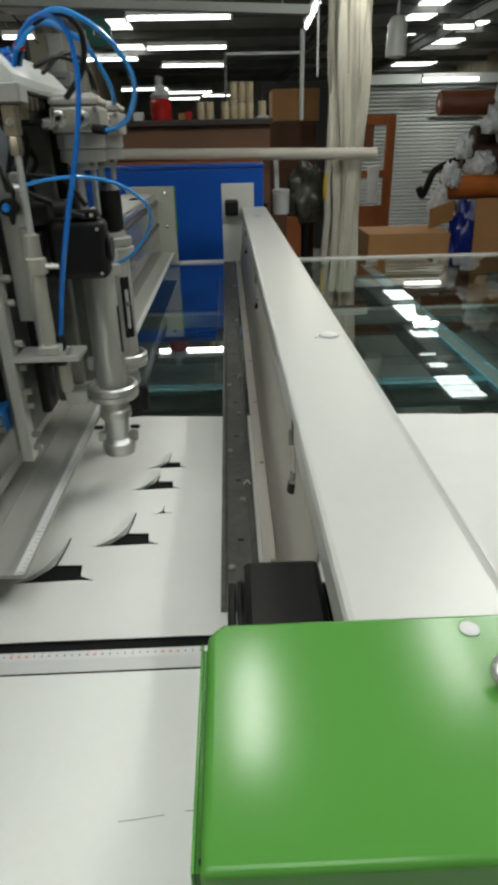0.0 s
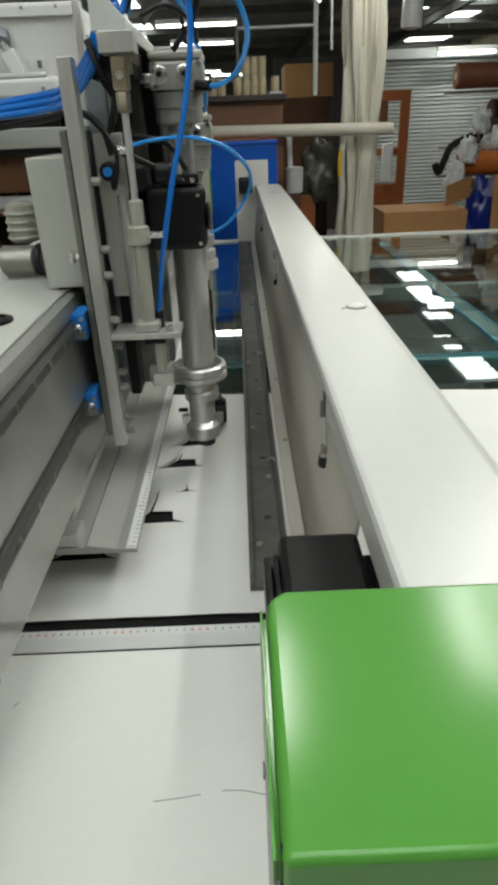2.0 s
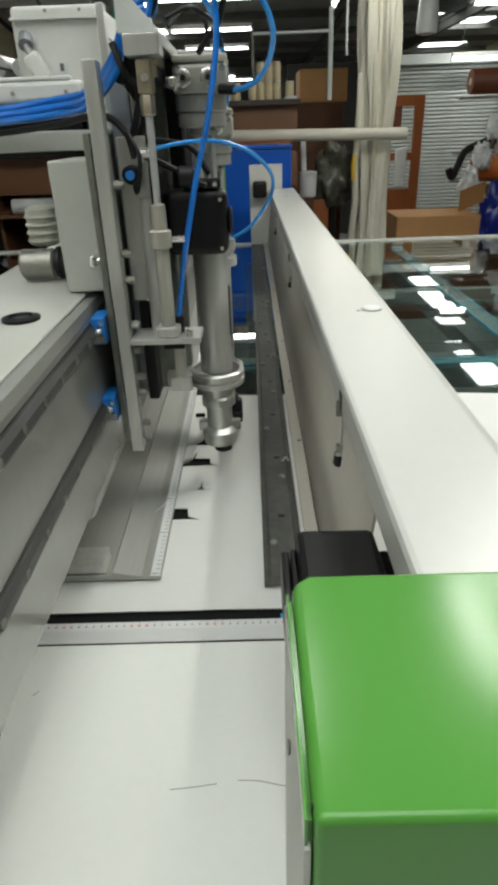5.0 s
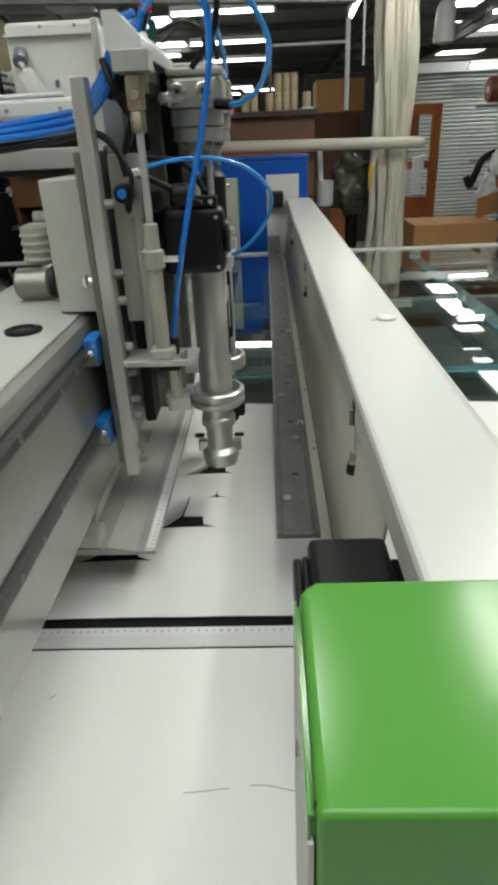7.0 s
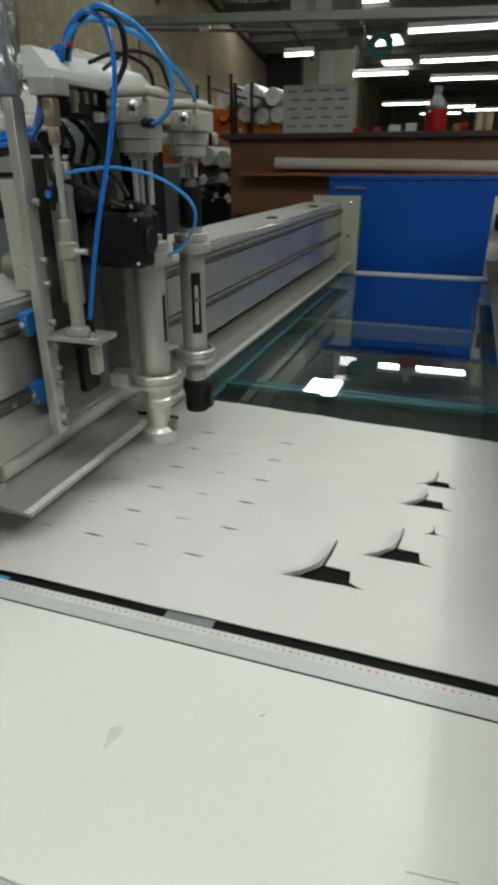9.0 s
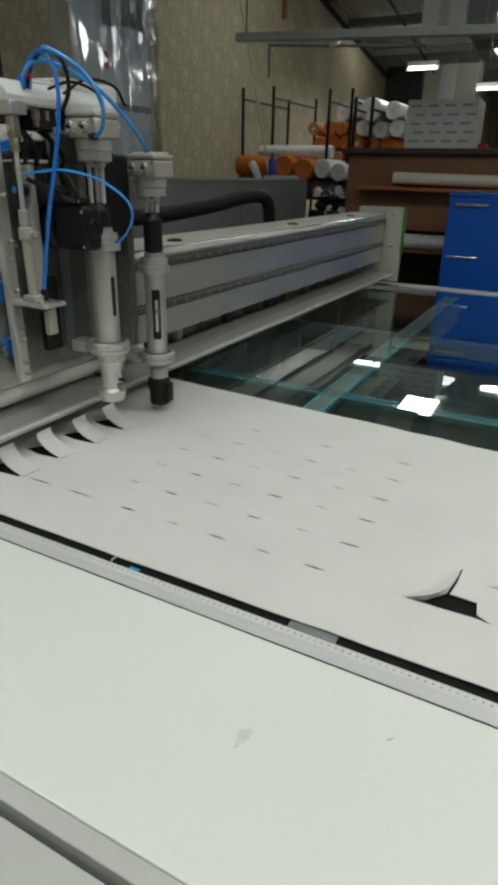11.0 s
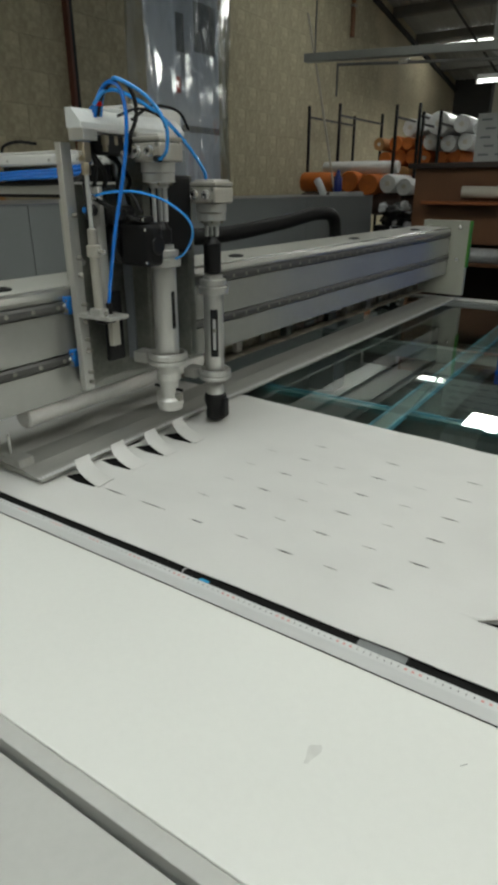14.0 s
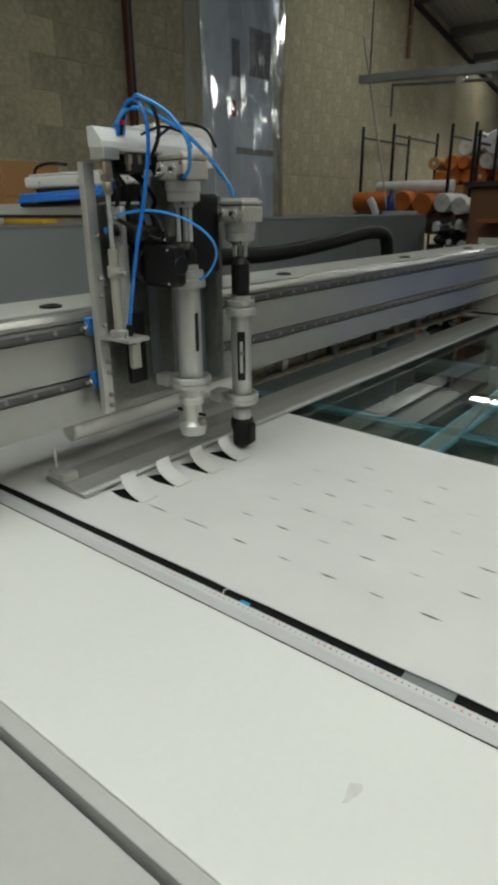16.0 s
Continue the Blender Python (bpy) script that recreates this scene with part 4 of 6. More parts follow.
def top_manifold():
    for k, (y0, z0) in enumerate(((1.275, 1.52), (1.30, 1.50), (1.34, 1.515), (1.37, 1.49))):
        part("black_cable", hose([(-0.12, y0, 1.575), (-0.108 - 0.006 * k, y0 - 0.008, 1.545), (-0.095, y0 + 0.01, z0), (-0.112, y0 + 0.015, 1.46), (-0.10, y0 + 0.02, 1.415)], 0.0045), BLACK_RUBBER, head)
    part("terminal_block", box(-0.127, -0.072, 1.30, 1.395, 1.535, 1.571, 0.004), BLACK_PLASTIC, head, "black terminal block under the manifold")
    m = part("manifold", extrude_y([(-0.104, 1.579), (-0.064, 1.579), (-0.064, 1.588), (-0.088, 1.614), (-0.104, 1.614)], 1.226, 1.535), MILKY, head, "milky white plastic manifold block")
    part("manifold_cap", box(-0.104, -0.090, 1.29, 1.44, 1.6145, 1.621, 0.002), MILKY, m)
    part("clevis_mount", box(-0.099, -0.058, 1.224, 1.261, 1.557, 1.5785, 0.0015), ALU, m)
    part("mount_plate", box(-0.104, -0.062, 1.262, 1.50, 1.5725, 1.5785, 0.001), ALU, head)
    for y in (1.30, 1.325, 1.35):
        part("fitting", lathe(-0.078, y, 1.540, [(0.006, 0), (0.006, 0.012), (0.008, 0.013), (0.008, 0.03)], 8), BRASS, m)
    for y in (1.33, 1.36):
        part("silencer", lathe(-0.058, y, 1.528, [(0.006, 0), (0.009, 0.003), (0.009, 0.012), (0.006, 0.014)], 10), CHROME, m)


top_manifold()


def lift_cylinder():
    x, y = -0.079, 1.243
    c = part("clevis", box(x - 0.0095, x + 0.0095, y - 0.009, y + 0.009, 1.519, 1.555, 0.003), BRASS, head, "dull brass clevis")
    part("lock_nut", lathe(x, y, 1.496, [(0.007, 0), (0.009, 0.002), (0.009, 0.020), (0.008, 0.0225)], 6), BRASS, c)
    part("pivot_pin", rod(x, y - 0.012, 1.535, 0.005, 0.006, 10, "y"), CHROME, c)
    part("piston_rod", rod(x, y, 1.395, 0.0046, 0.102, 12), ROD, head)
    body = part("lift_cylinder", lathe(x, y, 1.222, [(0.0120, 0), (0.0120, 0.012), (0.0098, 0.014), (0.0098, 0.118), (0.0145, 0.120), (0.0145, 0.141), (0.0098, 0.143), (0.0098, 0.173), (0.005, 0.175)], 20), BRUSH, head, "slim brushed pneumatic lift cylinder")
    part("base_nut", box(x - 0.016, x + 0.016, y - 0.014, y + 0.014, 1.2225, 1.236, 0.003), ALU, body)
    part("port", rod(x + 0.012, y, 1.352, 0.0045, 0.020, 8, "x"), CHROME, body)
    b = part("bracket_plate", box(-0.133, -0.034, 1.228, 1.285, 1.2125, 1.2215, 0.002), ALU, head)
    part("bracket_screw", rod(-0.050, 1.235, 1.2216, 0.005, 0.010, 8), CHROME, b)
    part("spacer", box(-0.088, -0.058, 1.236, 1.27, 1.203, 1.2122, 0.002), BLACK_PLASTIC, b)
    part("bracket_leg", box(-0.078, -0.064, 1.262, 1.285, 1.150, 1.2120, 0.002), BRUSH, head)


lift_cylinder()


def tool(y, second):
    """One vertical tool: drive block on top, coupling, barrel, guide ring and bit."""
    x = -0.025
    z0, zt = 1.112, 1.309
    rb = 0.0250 if second else 0.0272
    t = part("tool_barrel", lathe(x, y, z0, [(0.022, 0), (rb, 0.002), (rb, zt - z0), (0.022, zt - z0 + 0.004)], 28), ALU, head, "round aluminium tool barrel")
    if second:
        turn = pose(x, y, z0, 0, 0, 38)
        w = part("window", add_box(bmesh.new(), -0.0115, 0.0115, -0.0260, -0.012, 0.036, 0.166, 0.007, m=turn), BLACK_PLASTIC, t, "long dark window in the barrel")
        spot = turn @ Vector((0, -0.0212, 0))
        part("plunger", lathe(spot.x, spot.y, z0 + 0.058, [(0.003, 0), (0.0062, 0.002), (0.0062, 0.078), (0.004, 0.082)], 12), ROD, w)
        part("plunger_ring", lathe(spot.x, spot.y, z0 + 0.104, [(0.0063, 0), (0.0075, 0.001), (0.0075, 0.009), (0.0063, 0.010)], 12), DARK_STEEL, w)
    else:
        part("window", box(x + 0.012, x + 0.0279, y - 0.010, y + 0.006, 1.17, 1.262, 0.006), BLACK_PLASTIC, t, "dark slot in the barrel")
    zr = z0 - 0.025
    part("guide_ring", lathe(x, y, zr, [(r * (0.91 if second else 1.0), h) for r, h in ((0.029, 0), (0.044, 0.002), (0.0465, 0.005), (0.0465, 0.012), (0.043, 0.0135), (0.043, 0.0155), (0.0465, 0.017), (0.0465, 0.026), (0.043, 0.029), (0.0395, 0.029), (0.0385, 0.010))], 32), ALU, t, "split aluminium guide ring")
    part("ring_arm", box(x - 0.085, x - 0.034, y - 0.013, y + 0.013, zr + 0.002, zr + 0.026, 0.002), ALU, t)
    part("clamp_ear", box(x - 0.078, x - 0.040, y - 0.036, y - 0.014, zr + 0.001, zr + 0.027, 0.003), ALU, t)
    part("pinch_screw", rod(x - 0.05, y - 0.016, zr + 0.014, 0.004, 0.03, 8, "y"), CHROME, t)
    part("collar", lathe(x, y, zt + 0.001, [(r * (0.93 if second else 1.0), h) for r, h in ((0.029, 0), (0.040, 0.002), (0.040, 0.018), (0.033, 0.020), (0.033, 0.023), (0.036, 0.025), (0.036, 0.036), (0.026, 0.038), (0.026, 0.047), (0.014, 0.049))], 24), ALU, t)
    part("coupling", lathe(x, y, zt + 0.050, [(0.014, 0), (0.022, 0.003), (0.022, 0.030 if not second else 0.072), (0.015, 0.037 if not second else 0.080), (0.013, 0.045 if not second else 0.088)], 16), BLACK_PLASTIC, t)
    zf = 1.472
    for dx, dy in ((-0.008, -0.010), (0.012, 0.004), (-0.010, 0.012)):
        part("drive_rod", rod(x + dx, y + dy, zt + (0.096 if not second else 0.139), 0.0048, zf - zt - (0.095 if not second else 0.138), 10), ROD, t)
    part("cylinder_flange", lathe(x, y, zf, [(0.016, 0), (0.020, 0.001), (0.020, 0.010), (0.034, 0.012), (0.034, 0.028), (0.032, 0.029), (0.036, 0.031), (0.036, 0.050)], 28), ALU, t)
    for k in range(4):
        part("flange_bolt", lathe(x + 0.024 * math.cos(k * 1.57 + 0.7), y + 0.024 * math.sin(k * 1.57 + 0.7), zf + 0.006, [(0.0035, 0), (0.0035, 0.007)], 8), CHROME, t)
    zb = zf + 0.051
    vb = part("valve_block", box(x - 0.031, x + 0.037, y - 0.035, y + 0.033, zb, zb + 0.046, 0.003), WEB, t, "layered square aluminium cylinder head")
    part("layer_plate", box(x - 0.034, x + 0.040, y - 0.038, y + 0.036, zb, zb + 0.035, 0.004), BRUSH, vb)
    part("layer_plate", box(x - 0.034, x + 0.040, y - 0.038, y + 0.036, zb + 0.0375, zb + 0.0465, 0.003), BRUSH, vb)
    part("cap_plate", box(x - 0.026, x + 0.032, y - 0.032, y + 0.030, zb + 0.046, zb + 0.052, 0.002), SATIN, t)
    for dx, dz in ((-0.027, 0.030), (0.033, 0.030), (-0.027, 0.005), (0.033, 0.005)):
        part("screw", lathe(x + dx, y - 0.038, zb + dz, [(0.0042, 0), (0.0042, -0.003), (0.003, -0.003), (0.002, -0.002)], 10, "y"), DARK_STEEL, t)
    for dx in (-0.020, 0.014):
        part("air_port", lathe(x + dx, y - 0.038, zb + 0.019, [(0.0115, 0), (0.0115, -0.003), (0.0095, -0.004), (0.0095, -0.009), (0.0065, -0.0095), (0.0060, -0.006)], 12, "y"), CHROME, t)
        part("port_bore", lathe(x + dx, y - 0.0445, zb + 0.019, [(0.0034, 0), (0.0034, -0.0030), (0.001, -0.0031)], 12, "y"), BLACK_PLASTIC, t)
    if second:
        part("neck", lathe(x, y, 1.040, [(0.020, 0), (0.023, 0.002), (0.023, 0.024), (0.020, 0.034)], 20), ALU, t)
        part("brush_tip", lathe(x, y, 0.972, [(0.014, 0), (0.024, 0.004), (0.0265, 0.016), (0.0245, 0.034), (0.0305, 0.056), (0.029, 0.072), (0.024, 0.076)], 20), BLACK_RUBBER, t, "black bristle tool tip")
        part("side_block", box(x + 0.006, x + 0.037, y - 0.013, y + 0.013, 0.984, 1.038, 0.006), BLACK_PLASTIC, t)
    else:
        part("chuck", lathe(x, y, 0.972, [(0.017, 0), (0.029, 0.004), (0.029, 0.012), (0.0315, 0.014), (0.0315, 0.028), (0.026, 0.034), (0.023, 0.036), (0.023, 0.072), (0.025, 0.076), (0.029, 0.078), (0.029, 0.092), (0.026, 0.096), (0.026, 0.127)], 28), ALU, t, "stepped aluminium chuck")
        for s in (-1, 1):
            part("chuck_screw", box(x + s * 0.029 - 0.008, x + s * 0.029 + 0.008, y - 0.008, y + 0.006, 1.0, 1.018, 0.002), ALU if s < 0 else DARK_STEEL, t)
            part("grip_screw", lathe(x + s * 0.034, y - 0.004, 1.028, [(0.004, -0.008), (0.004, 0.008)], 8, "x"), BLACK_PLASTIC, t)
    return t


tool_one = tool(1.395, False)
tool_two = tool(1.580, True)
bit = part("bit_tip", lathe(-0.021, 1.395, 0.957, [(0.013, 0), (0.016, 0.002), (0.016, 0.03)], 20), BLACK_PLASTIC, head, "black cutting bit")
hs = part("drive_housing", box(-0.082, 0.008, 1.318, 1.366, 1.316, 1.406, 0.013, 4), BLACK_PLASTIC, head, "black plastic drive housing with screws")
part("housing_lid", box(-0.052, 0.0, 1.320, 1.346, 1.406, 1.419, 0.003), BLACK_PLASTIC, hs)
part("motor_barrel", rod(-0.128, 1.342, 1.358, 0.041, 0.050, 28, "x", 0.008), BLACK_PLASTIC, hs)
part("end_cap", rod(0.0082, 1.342, 1.361, 0.0205, 0.006, 28, "x", 0.003), BLACK_PLASTIC, hs)
part("cable_hood", box(-0.127, -0.070, 1.300, 1.372, 1.3995, 1.438, 0.012, 3), BLACK_PLASTIC, hs)
for dx, dz in ((-0.002, 0.076), (-0.002, 0.010)):
    part("screw", lathe(dx, 1.318, 1.316 + dz, [(0.003, 0), (0.003, -0.001)], 8, "y"), CHROME, hs)
for dx in (-0.040, -0.022, -0.008):
    part("screw", lathe(dx, 1.320, 1.412, [(0.0035, 0), (0.0035, -0.0015)], 8, "y"), CHROME, hs)
part("rear_motor", box(-0.12, -0.056, 1.43, 1.545, 1.33, 1.50, 0.008), BLACK_PLASTIC, head, "black plastic rear drive")
part("guide_column", box(-0.127, -0.078, 1.40, 1.424, 1.08, 1.570, 0.003), WEB, head, "dull upright guide column")
part("guide_column", box(-0.127, -0.085, 1.56, 1.585, 1.06, 1.50, 0.003), WEB, head, "dull upright guide column")
part("guide_rod", rod(-0.102, 1.285, 1.20, 0.008, 0.20, 12), ALU, head)
part("sensor", rod(-0.113, 1.262, 1.430, 0.012, 0.03, 14, "y", 0.003), BLACK_PLASTIC, head)
part("sensor_face", rod(-0.113, 1.258, 1.430, 0.006, 0.004, 12, "y"), BLUE_PLASTIC, head)
part("regulator", lathe(-0.055, 1.29, 1.425, [(0.010, 0), (0.013, 0.003), (0.013, 0.02), (0.008, 0.024)], 12, "x"), BLACK_PLASTIC, head)
part("fitting", rod(-0.102, 1.262, 1.455, 0.006, 0.02, 8, "x"), CHROME, head)
# air hoses
part("air_hose", hose([(-0.075, 1.275, 1.600), (-0.060, 1.272, 1.632), (-0.030, 1.272, 1.655), (-0.002, 1.275, 1.640), (0.006, 1.276, 1.585), (-0.008, 1.273, 1.50), (-0.032, 1.268, 1.411), (-0.053, 1.264, 1.32), (-0.063, 1.260, 1.26), (-0.066, 1.259, 1.245)], 0.0038), BLUE_HOSE, head, "thick blue air hose")
part("hose_tail", rod(-0.066, 1.259, 1.2216, 0.0070, 0.024, 10, "z", 0.001), BLACK_PLASTIC, head)
part("air_hose", hose([(-0.070, 1.285, 1.602), (-0.055, 1.28, 1.634), (-0.025, 1.275, 1.657), (0.010, 1.262, 1.655), (0.052, 1.285, 1.628), (0.075, 1.307, 1.585), (0.064, 1.322, 1.545), (0.040, 1.335, 1.528), (0.018, 1.350, 1.526)], 0.0036), PALE_HOSE, head, "light blue looping air hose")
part("hose_fitting", hose([(0.024, 1.346, 1.526), (0.004, 1.356, 1.528)], 0.0068, 4, 8), BLACK_PLASTIC, head)
TIE = Vector((-0.045, 1.273, 1.642))
far_hose = part("air_hose", hose([Vector(p) - TIE for p in ((-0.066, 1.272, 1.618), (-0.045, 1.275, 1.642), (-0.030, 1.31, 1.652), (-0.004, 1.39, 1.640), (0.008, 1.47, 1.610), (0.010, 1.53, 1.582), (0.006, 1.552, 1.566))], 0.0040), PALE_HOSE, head, "light blue air hose to the second tool")
part("air_hose", hose([(-0.092, 1.262, 1.456), (-0.055, 1.275, 1.464), (-0.007, 1.294, 1.466), (0.04, 1.325, 1.452), (0.072, 1.36, 1.42), (0.070, 1.385, 1.385), (0.04, 1.395, 1.345), (0.004, 1.395, 1.325)], 0.0027), PALE_HOSE, head, "thin light blue air hose")
for k, dz in enumerate((0.0, 0.010, 0.019)):
    part("air_hose", hose([(-0.66, 1.42 + 0.005 * k, 1.490 + dz * 0.8), (-0.50, 1.41 + 0.006 * k, 1.494 + dz * 0.8), (-0.35, 1.395 + 0.005 * k, 1.497 + dz * 0.8), (-0.22, 1.37 + 0.006 * k, 1.505 + dz), (-0.165, 1.315 + 0.006 * k, 1.513 + dz), (-0.122, 1.288, 1.545 + dz), (-0.100, 1.285, 1.59 + dz), (-0.078, 1.28, 1.60 + dz)], 0.0048), BLUE_HOSE, head, "thick blue air hose")
for pts, r in (([(-0.66, 1.428, 1.482), (-0.49, 1.424, 1.482), (-0.33, 1.40, 1.484), (-0.22, 1.35, 1.493), (-0.15, 1.30, 1.50), (-0.115, 1.27, 1.48), (-0.105, 1.262, 1.45)], 0.0045), ([(-0.072, 1.28, 1.602), (-0.05, 1.278, 1.64), (-0.01, 1.275, 1.658), (0.015, 1.285, 1.64), (0.01, 1.30, 1.60), (-0.02, 1.31, 1.565)], 0.004),
               ([(-0.06, 1.32, 1.604), (-0.03, 1.35, 1.618), (0.0, 1.38, 1.605), (0.008, 1.39, 1.58)], 0.003), ([(-0.06, 1.36, 1.600), (-0.035, 1.40, 1.628), (-0.018, 1.46, 1.622), (-0.015, 1.49, 1.590)], 0.003),
               ([(-0.112, 1.262, 1.48), (-0.098, 1.255, 1.45), (-0.106, 1.258, 1.41), (-0.11, 1.262, 1.43)], 0.003), ([(-0.10, 1.27, 1.455), (-0.06, 1.285, 1.435), (-0.03, 1.31, 1.415), (-0.02, 1.33, 1.41)], 0.0045), ([(-0.09, 1.30, 1.47), (-0.04, 1.32, 1.46), (-0.015, 1.325, 1.425)], 0.004)):
    part("black_cable", hose(pts, r), BLACK_RUBBER, head)
part("hose_tie", rod(-0.064, 1.276, 1.618, 0.0075, 0.007, 10, "z"), RED_GLASS, head)

# ---- beyond the machine ----
blue = thing("blue_cabinet", "glossy blue sheet-metal machine cabinet behind the table", "cabinet")
part("body", box(-0.625, 0.575, 4.42, 4.80, 0.0, 1.376, 0.008), BLUE_PAINT, blue)
part("lid_edge", box(-0.632, 0.582, 4.41, 4.81, 1.377, 1.395, 0.004), BLUE_PAINT, blue)
part("handle", box(-0.585, -0.40, 4.400, 4.4195, 1.325, 1.337, 0.003), DARK_STEEL, blue, "dark grip handle")
part("handle", box(-0.60, -0.42, 4.404, 4.4195, 1.030, 1.040, 0.003), CHROME, blue, "bright grip handle")

shelf = thing("brown_bench", "brown hardboard bench with dark top edge", "bench")
part("bench_top", box(-1.56, 0.68, 5.05, 5.95, 1.62, 1.655, 0.004), DARK_WOOD, shelf)
part("front_panel", box(-1.52, 0.66, 5.12, 5.14, 1.115, 1.619), BROWN_BOARD, shelf)
part("lower_shelf", box(-1.52, 0.66, 4.98, 5.9, 0.975, 0.999, 0.003), BROWN_BOARD, shelf)
part("back_panel", box(-1.49, 0.63, 5.88, 5.9, 0.0, 1.619), DARK_WOOD, shelf)
part("end_panel", box(-1.52, -1.50, 5.141, 5.9, 0.0, 1.619), BROWN_BOARD, shelf)
part("end_panel", box(0.64, 0.66, 5.141, 5.9, 0.0, 1.619), BROWN_BOARD, shelf)
part("back_leg", box(-0.4, -0.36, 5.8, 5.84, 0.0, 1.619), DARK_WOOD, shelf)
part("ledge", box(-1.4, 0.6, 4.93, 5.119, 1.385, 1.405, 0.002), ORANGE_WOOD, shelf, "orange-brown ledge under the paper tube")
tube = thing("paper_tube", "long cream paper tube lying on the bench ledge", "tube")
part("tube_wall", lathe(-1.13, 5.0, 1.452, [(0.030, 0.05), (0.030, 0), (0.0375, 0), (0.0375, 2.52), (0.030, 2.52), (0.030, 2.47)], 24, "x"), CREAM_TUBE, tube)
tube.location = (-0.029, 0, -0.0035)
tube.rotation_euler = (0, radians(0.9), 0)
part("end_plug", rod(1.34, 5.0, 1.452, 0.0295, 0.02, 18, "x"), CARD, tube, "brown end plug")
solid("white_roll", lathe(-1.35, 5.02, 1.05, [(0.02, 0), (0.05, 0), (0.05, 1.2), (0.03, 1.2)], 20, "x"), WHITE_ROLL, "white roll of cloth lying on the bench frame", "roll")

jar = thing("red_jar", "red jar with a wrapped clear bag on top", "jar", at=(-0.09, 5.3, 1.655))
part("body", lathe(0, 0, 0, [(0.07, 0), (0.075, 0.01), (0.075, 0.12), (0.06, 0.14)], 20), RED_GLASS, jar)
part("wrapped_top", rough_up(lathe(0, 0, 0.14, [(0.06, 0), (0.07, 0.02), (0.05, 0.05), (0.022, 0.09), (0.03, 0.13), (0.01, 0.14)], 16), 0.012, 25), WRAP, jar)


def spool(x, y, r, h, z=1.655):
    t = thing("thread_spool", "cream thread spool on the bench", "spool", "thread spools", "", (x, y, z))
    part("yarn", lathe(0, 0, 0.004, [(r * 0.9, 0), (r, 0.006), (r, h - 0.014), (r * 0.9, h - 0.008)], 16), SPOOL, t)
    part("flange", lathe(0, 0, 0, [(r * 1.02, 0), (r * 1.02, 0.004)], 16), CREAM_TUBE, t)
    part("flange", lathe(0, 0, h - 0.003, [(r * 1.02, 0), (r * 1.02, 0.004)], 16), CREAM_TUBE, t)


for x, n in ((0.42, 2), (0.475, 2), (0.53, 2), (0.36, 1), (0.19, 1), (0.25, 1), (0.62, 0)):
    for k in range(max(n, 1)):
        spool(x, 5.3, 0.028, 0.115, 1.655 + k * 0.118)
for x, w, h, m_, nm in ((0.06, 0.06, 0.05, CARD, "small_box"), (0.10, 0.05, 0.06, RED_GLASS, "small_tin"), (-0.25, 0.07, 0.06, WHITE_PLASTIC, "small_box"), (-0.36, 0.08, 0.05, SHUTTER, "small_box"), (-0.48, 0.05, 0.04, RED_GLASS, "small_tin"), (-0.62, 0.06, 0.035, RED_GLASS, "small_tin")):
    solid(nm, box(x - w / 2, x + w / 2, 5.27, 5.33, 1.6555, 1.6555 + h, 0.004), m_, "small container standing on the bench", "container", "containers on the bench")
solid("plastic_wrap", rough_up(lathe(0.57, 5.22, 1.667, [(0.004, 0), (0.011, 0.02), (0.012, 0.08), (0.008, 0.095)], 10, "x"), 0.008, 22, 3), WRAP, "crumpled clear plastic wrap on the bench", "plastic wrap")

# steel frame above the bench
fr = thing("pipe_frame", "thin grey pipe frame standing on the bench", "frame")
part("post", rod(0.37, 5.5, 1.655, 0.011, 0.43, 8), ROOF_STEEL, fr)
part("post", rod(0.92, 5.5, 1.655, 0.017, 0.56, 8), SHUTTER, fr)
part("cross_bar", rod(0.37, 5.5, 2.075, 0.010, 0.55, 8, "x"), SHUTTER, fr)
CHANNEL = mat("dull_galvanised_channel", (0.30, 0.31, 0.29), 0.5, 0.4, 0.15, 3, 0.05)
hb = thing("hanging_channel", "grey steel channel hanging across the workshop", "steel channel")
cb = box(-2.17, 0.86, 4.55, 4.61, -0.024, 0.024, 0.004)
bmesh.ops.rotate(cb, cent=(-2.25, 4.58, 0), matrix=Matrix.Rotation(radians(2.25), 3, "Y"), verts=cb.verts)
bmesh.ops.translate(cb, vec=(0, 0, 2.295), verts=cb.verts)
part("channel", cb, CHANNEL, hb)
part("lower_bar", hose([(-1.92, 4.56, 2.232), (-1.4, 4.56, 2.20), (-0.9, 4.56, 2.172)], 0.009, 4, 6), ROOF_STEEL, hb)
part("drop_bar", rod(-1.92, 4.56, 2.05, 0.008, 0.19, 6), ROOF_STEEL, hb)
part("bar_clamp", box(-1.50, -1.44, 4.54, 4.58, 2.195, 2.225, 0.004), CHROME, hb)
for x in (-2.1, -0.6, 0.7):
    part("hanger_rod", rod(x, 4.58, 2.32 - 0.0393 * (x + 2.25), 0.006, 1.66 + 0.0393 * (x + 2.25), 8), ROOF_STEEL, hb)
ring = thing("teal_ring", "teal ring hanging under the roof", "ring", at=(-0.75, 7.0, 2.43))
bm = bmesh.new()
seg = 8
v = [[bm.verts.new(((r * math.cos(2 * math.pi * (i + 0.5) / seg)), dy, r * math.sin(2 * math.pi * (i + 0.5) / seg))) for i in range(seg)] for r, dy in ((0.12, -0.02), (0.12, 0.02), (0.05, 0.02), (0.05, -0.02))]
for a, b in zip(v, v[1:] + v[:1]):
    for i in range(seg):
        bm.faces.new((a[i], a[(i + 1) % seg], b[(i + 1) % seg], b[i]))
part("disc", bm, TEAL, ring)
part("cord", rod(0, 0, 0.12, 0.003, 1.43, 6), ROOF_STEEL, ring)
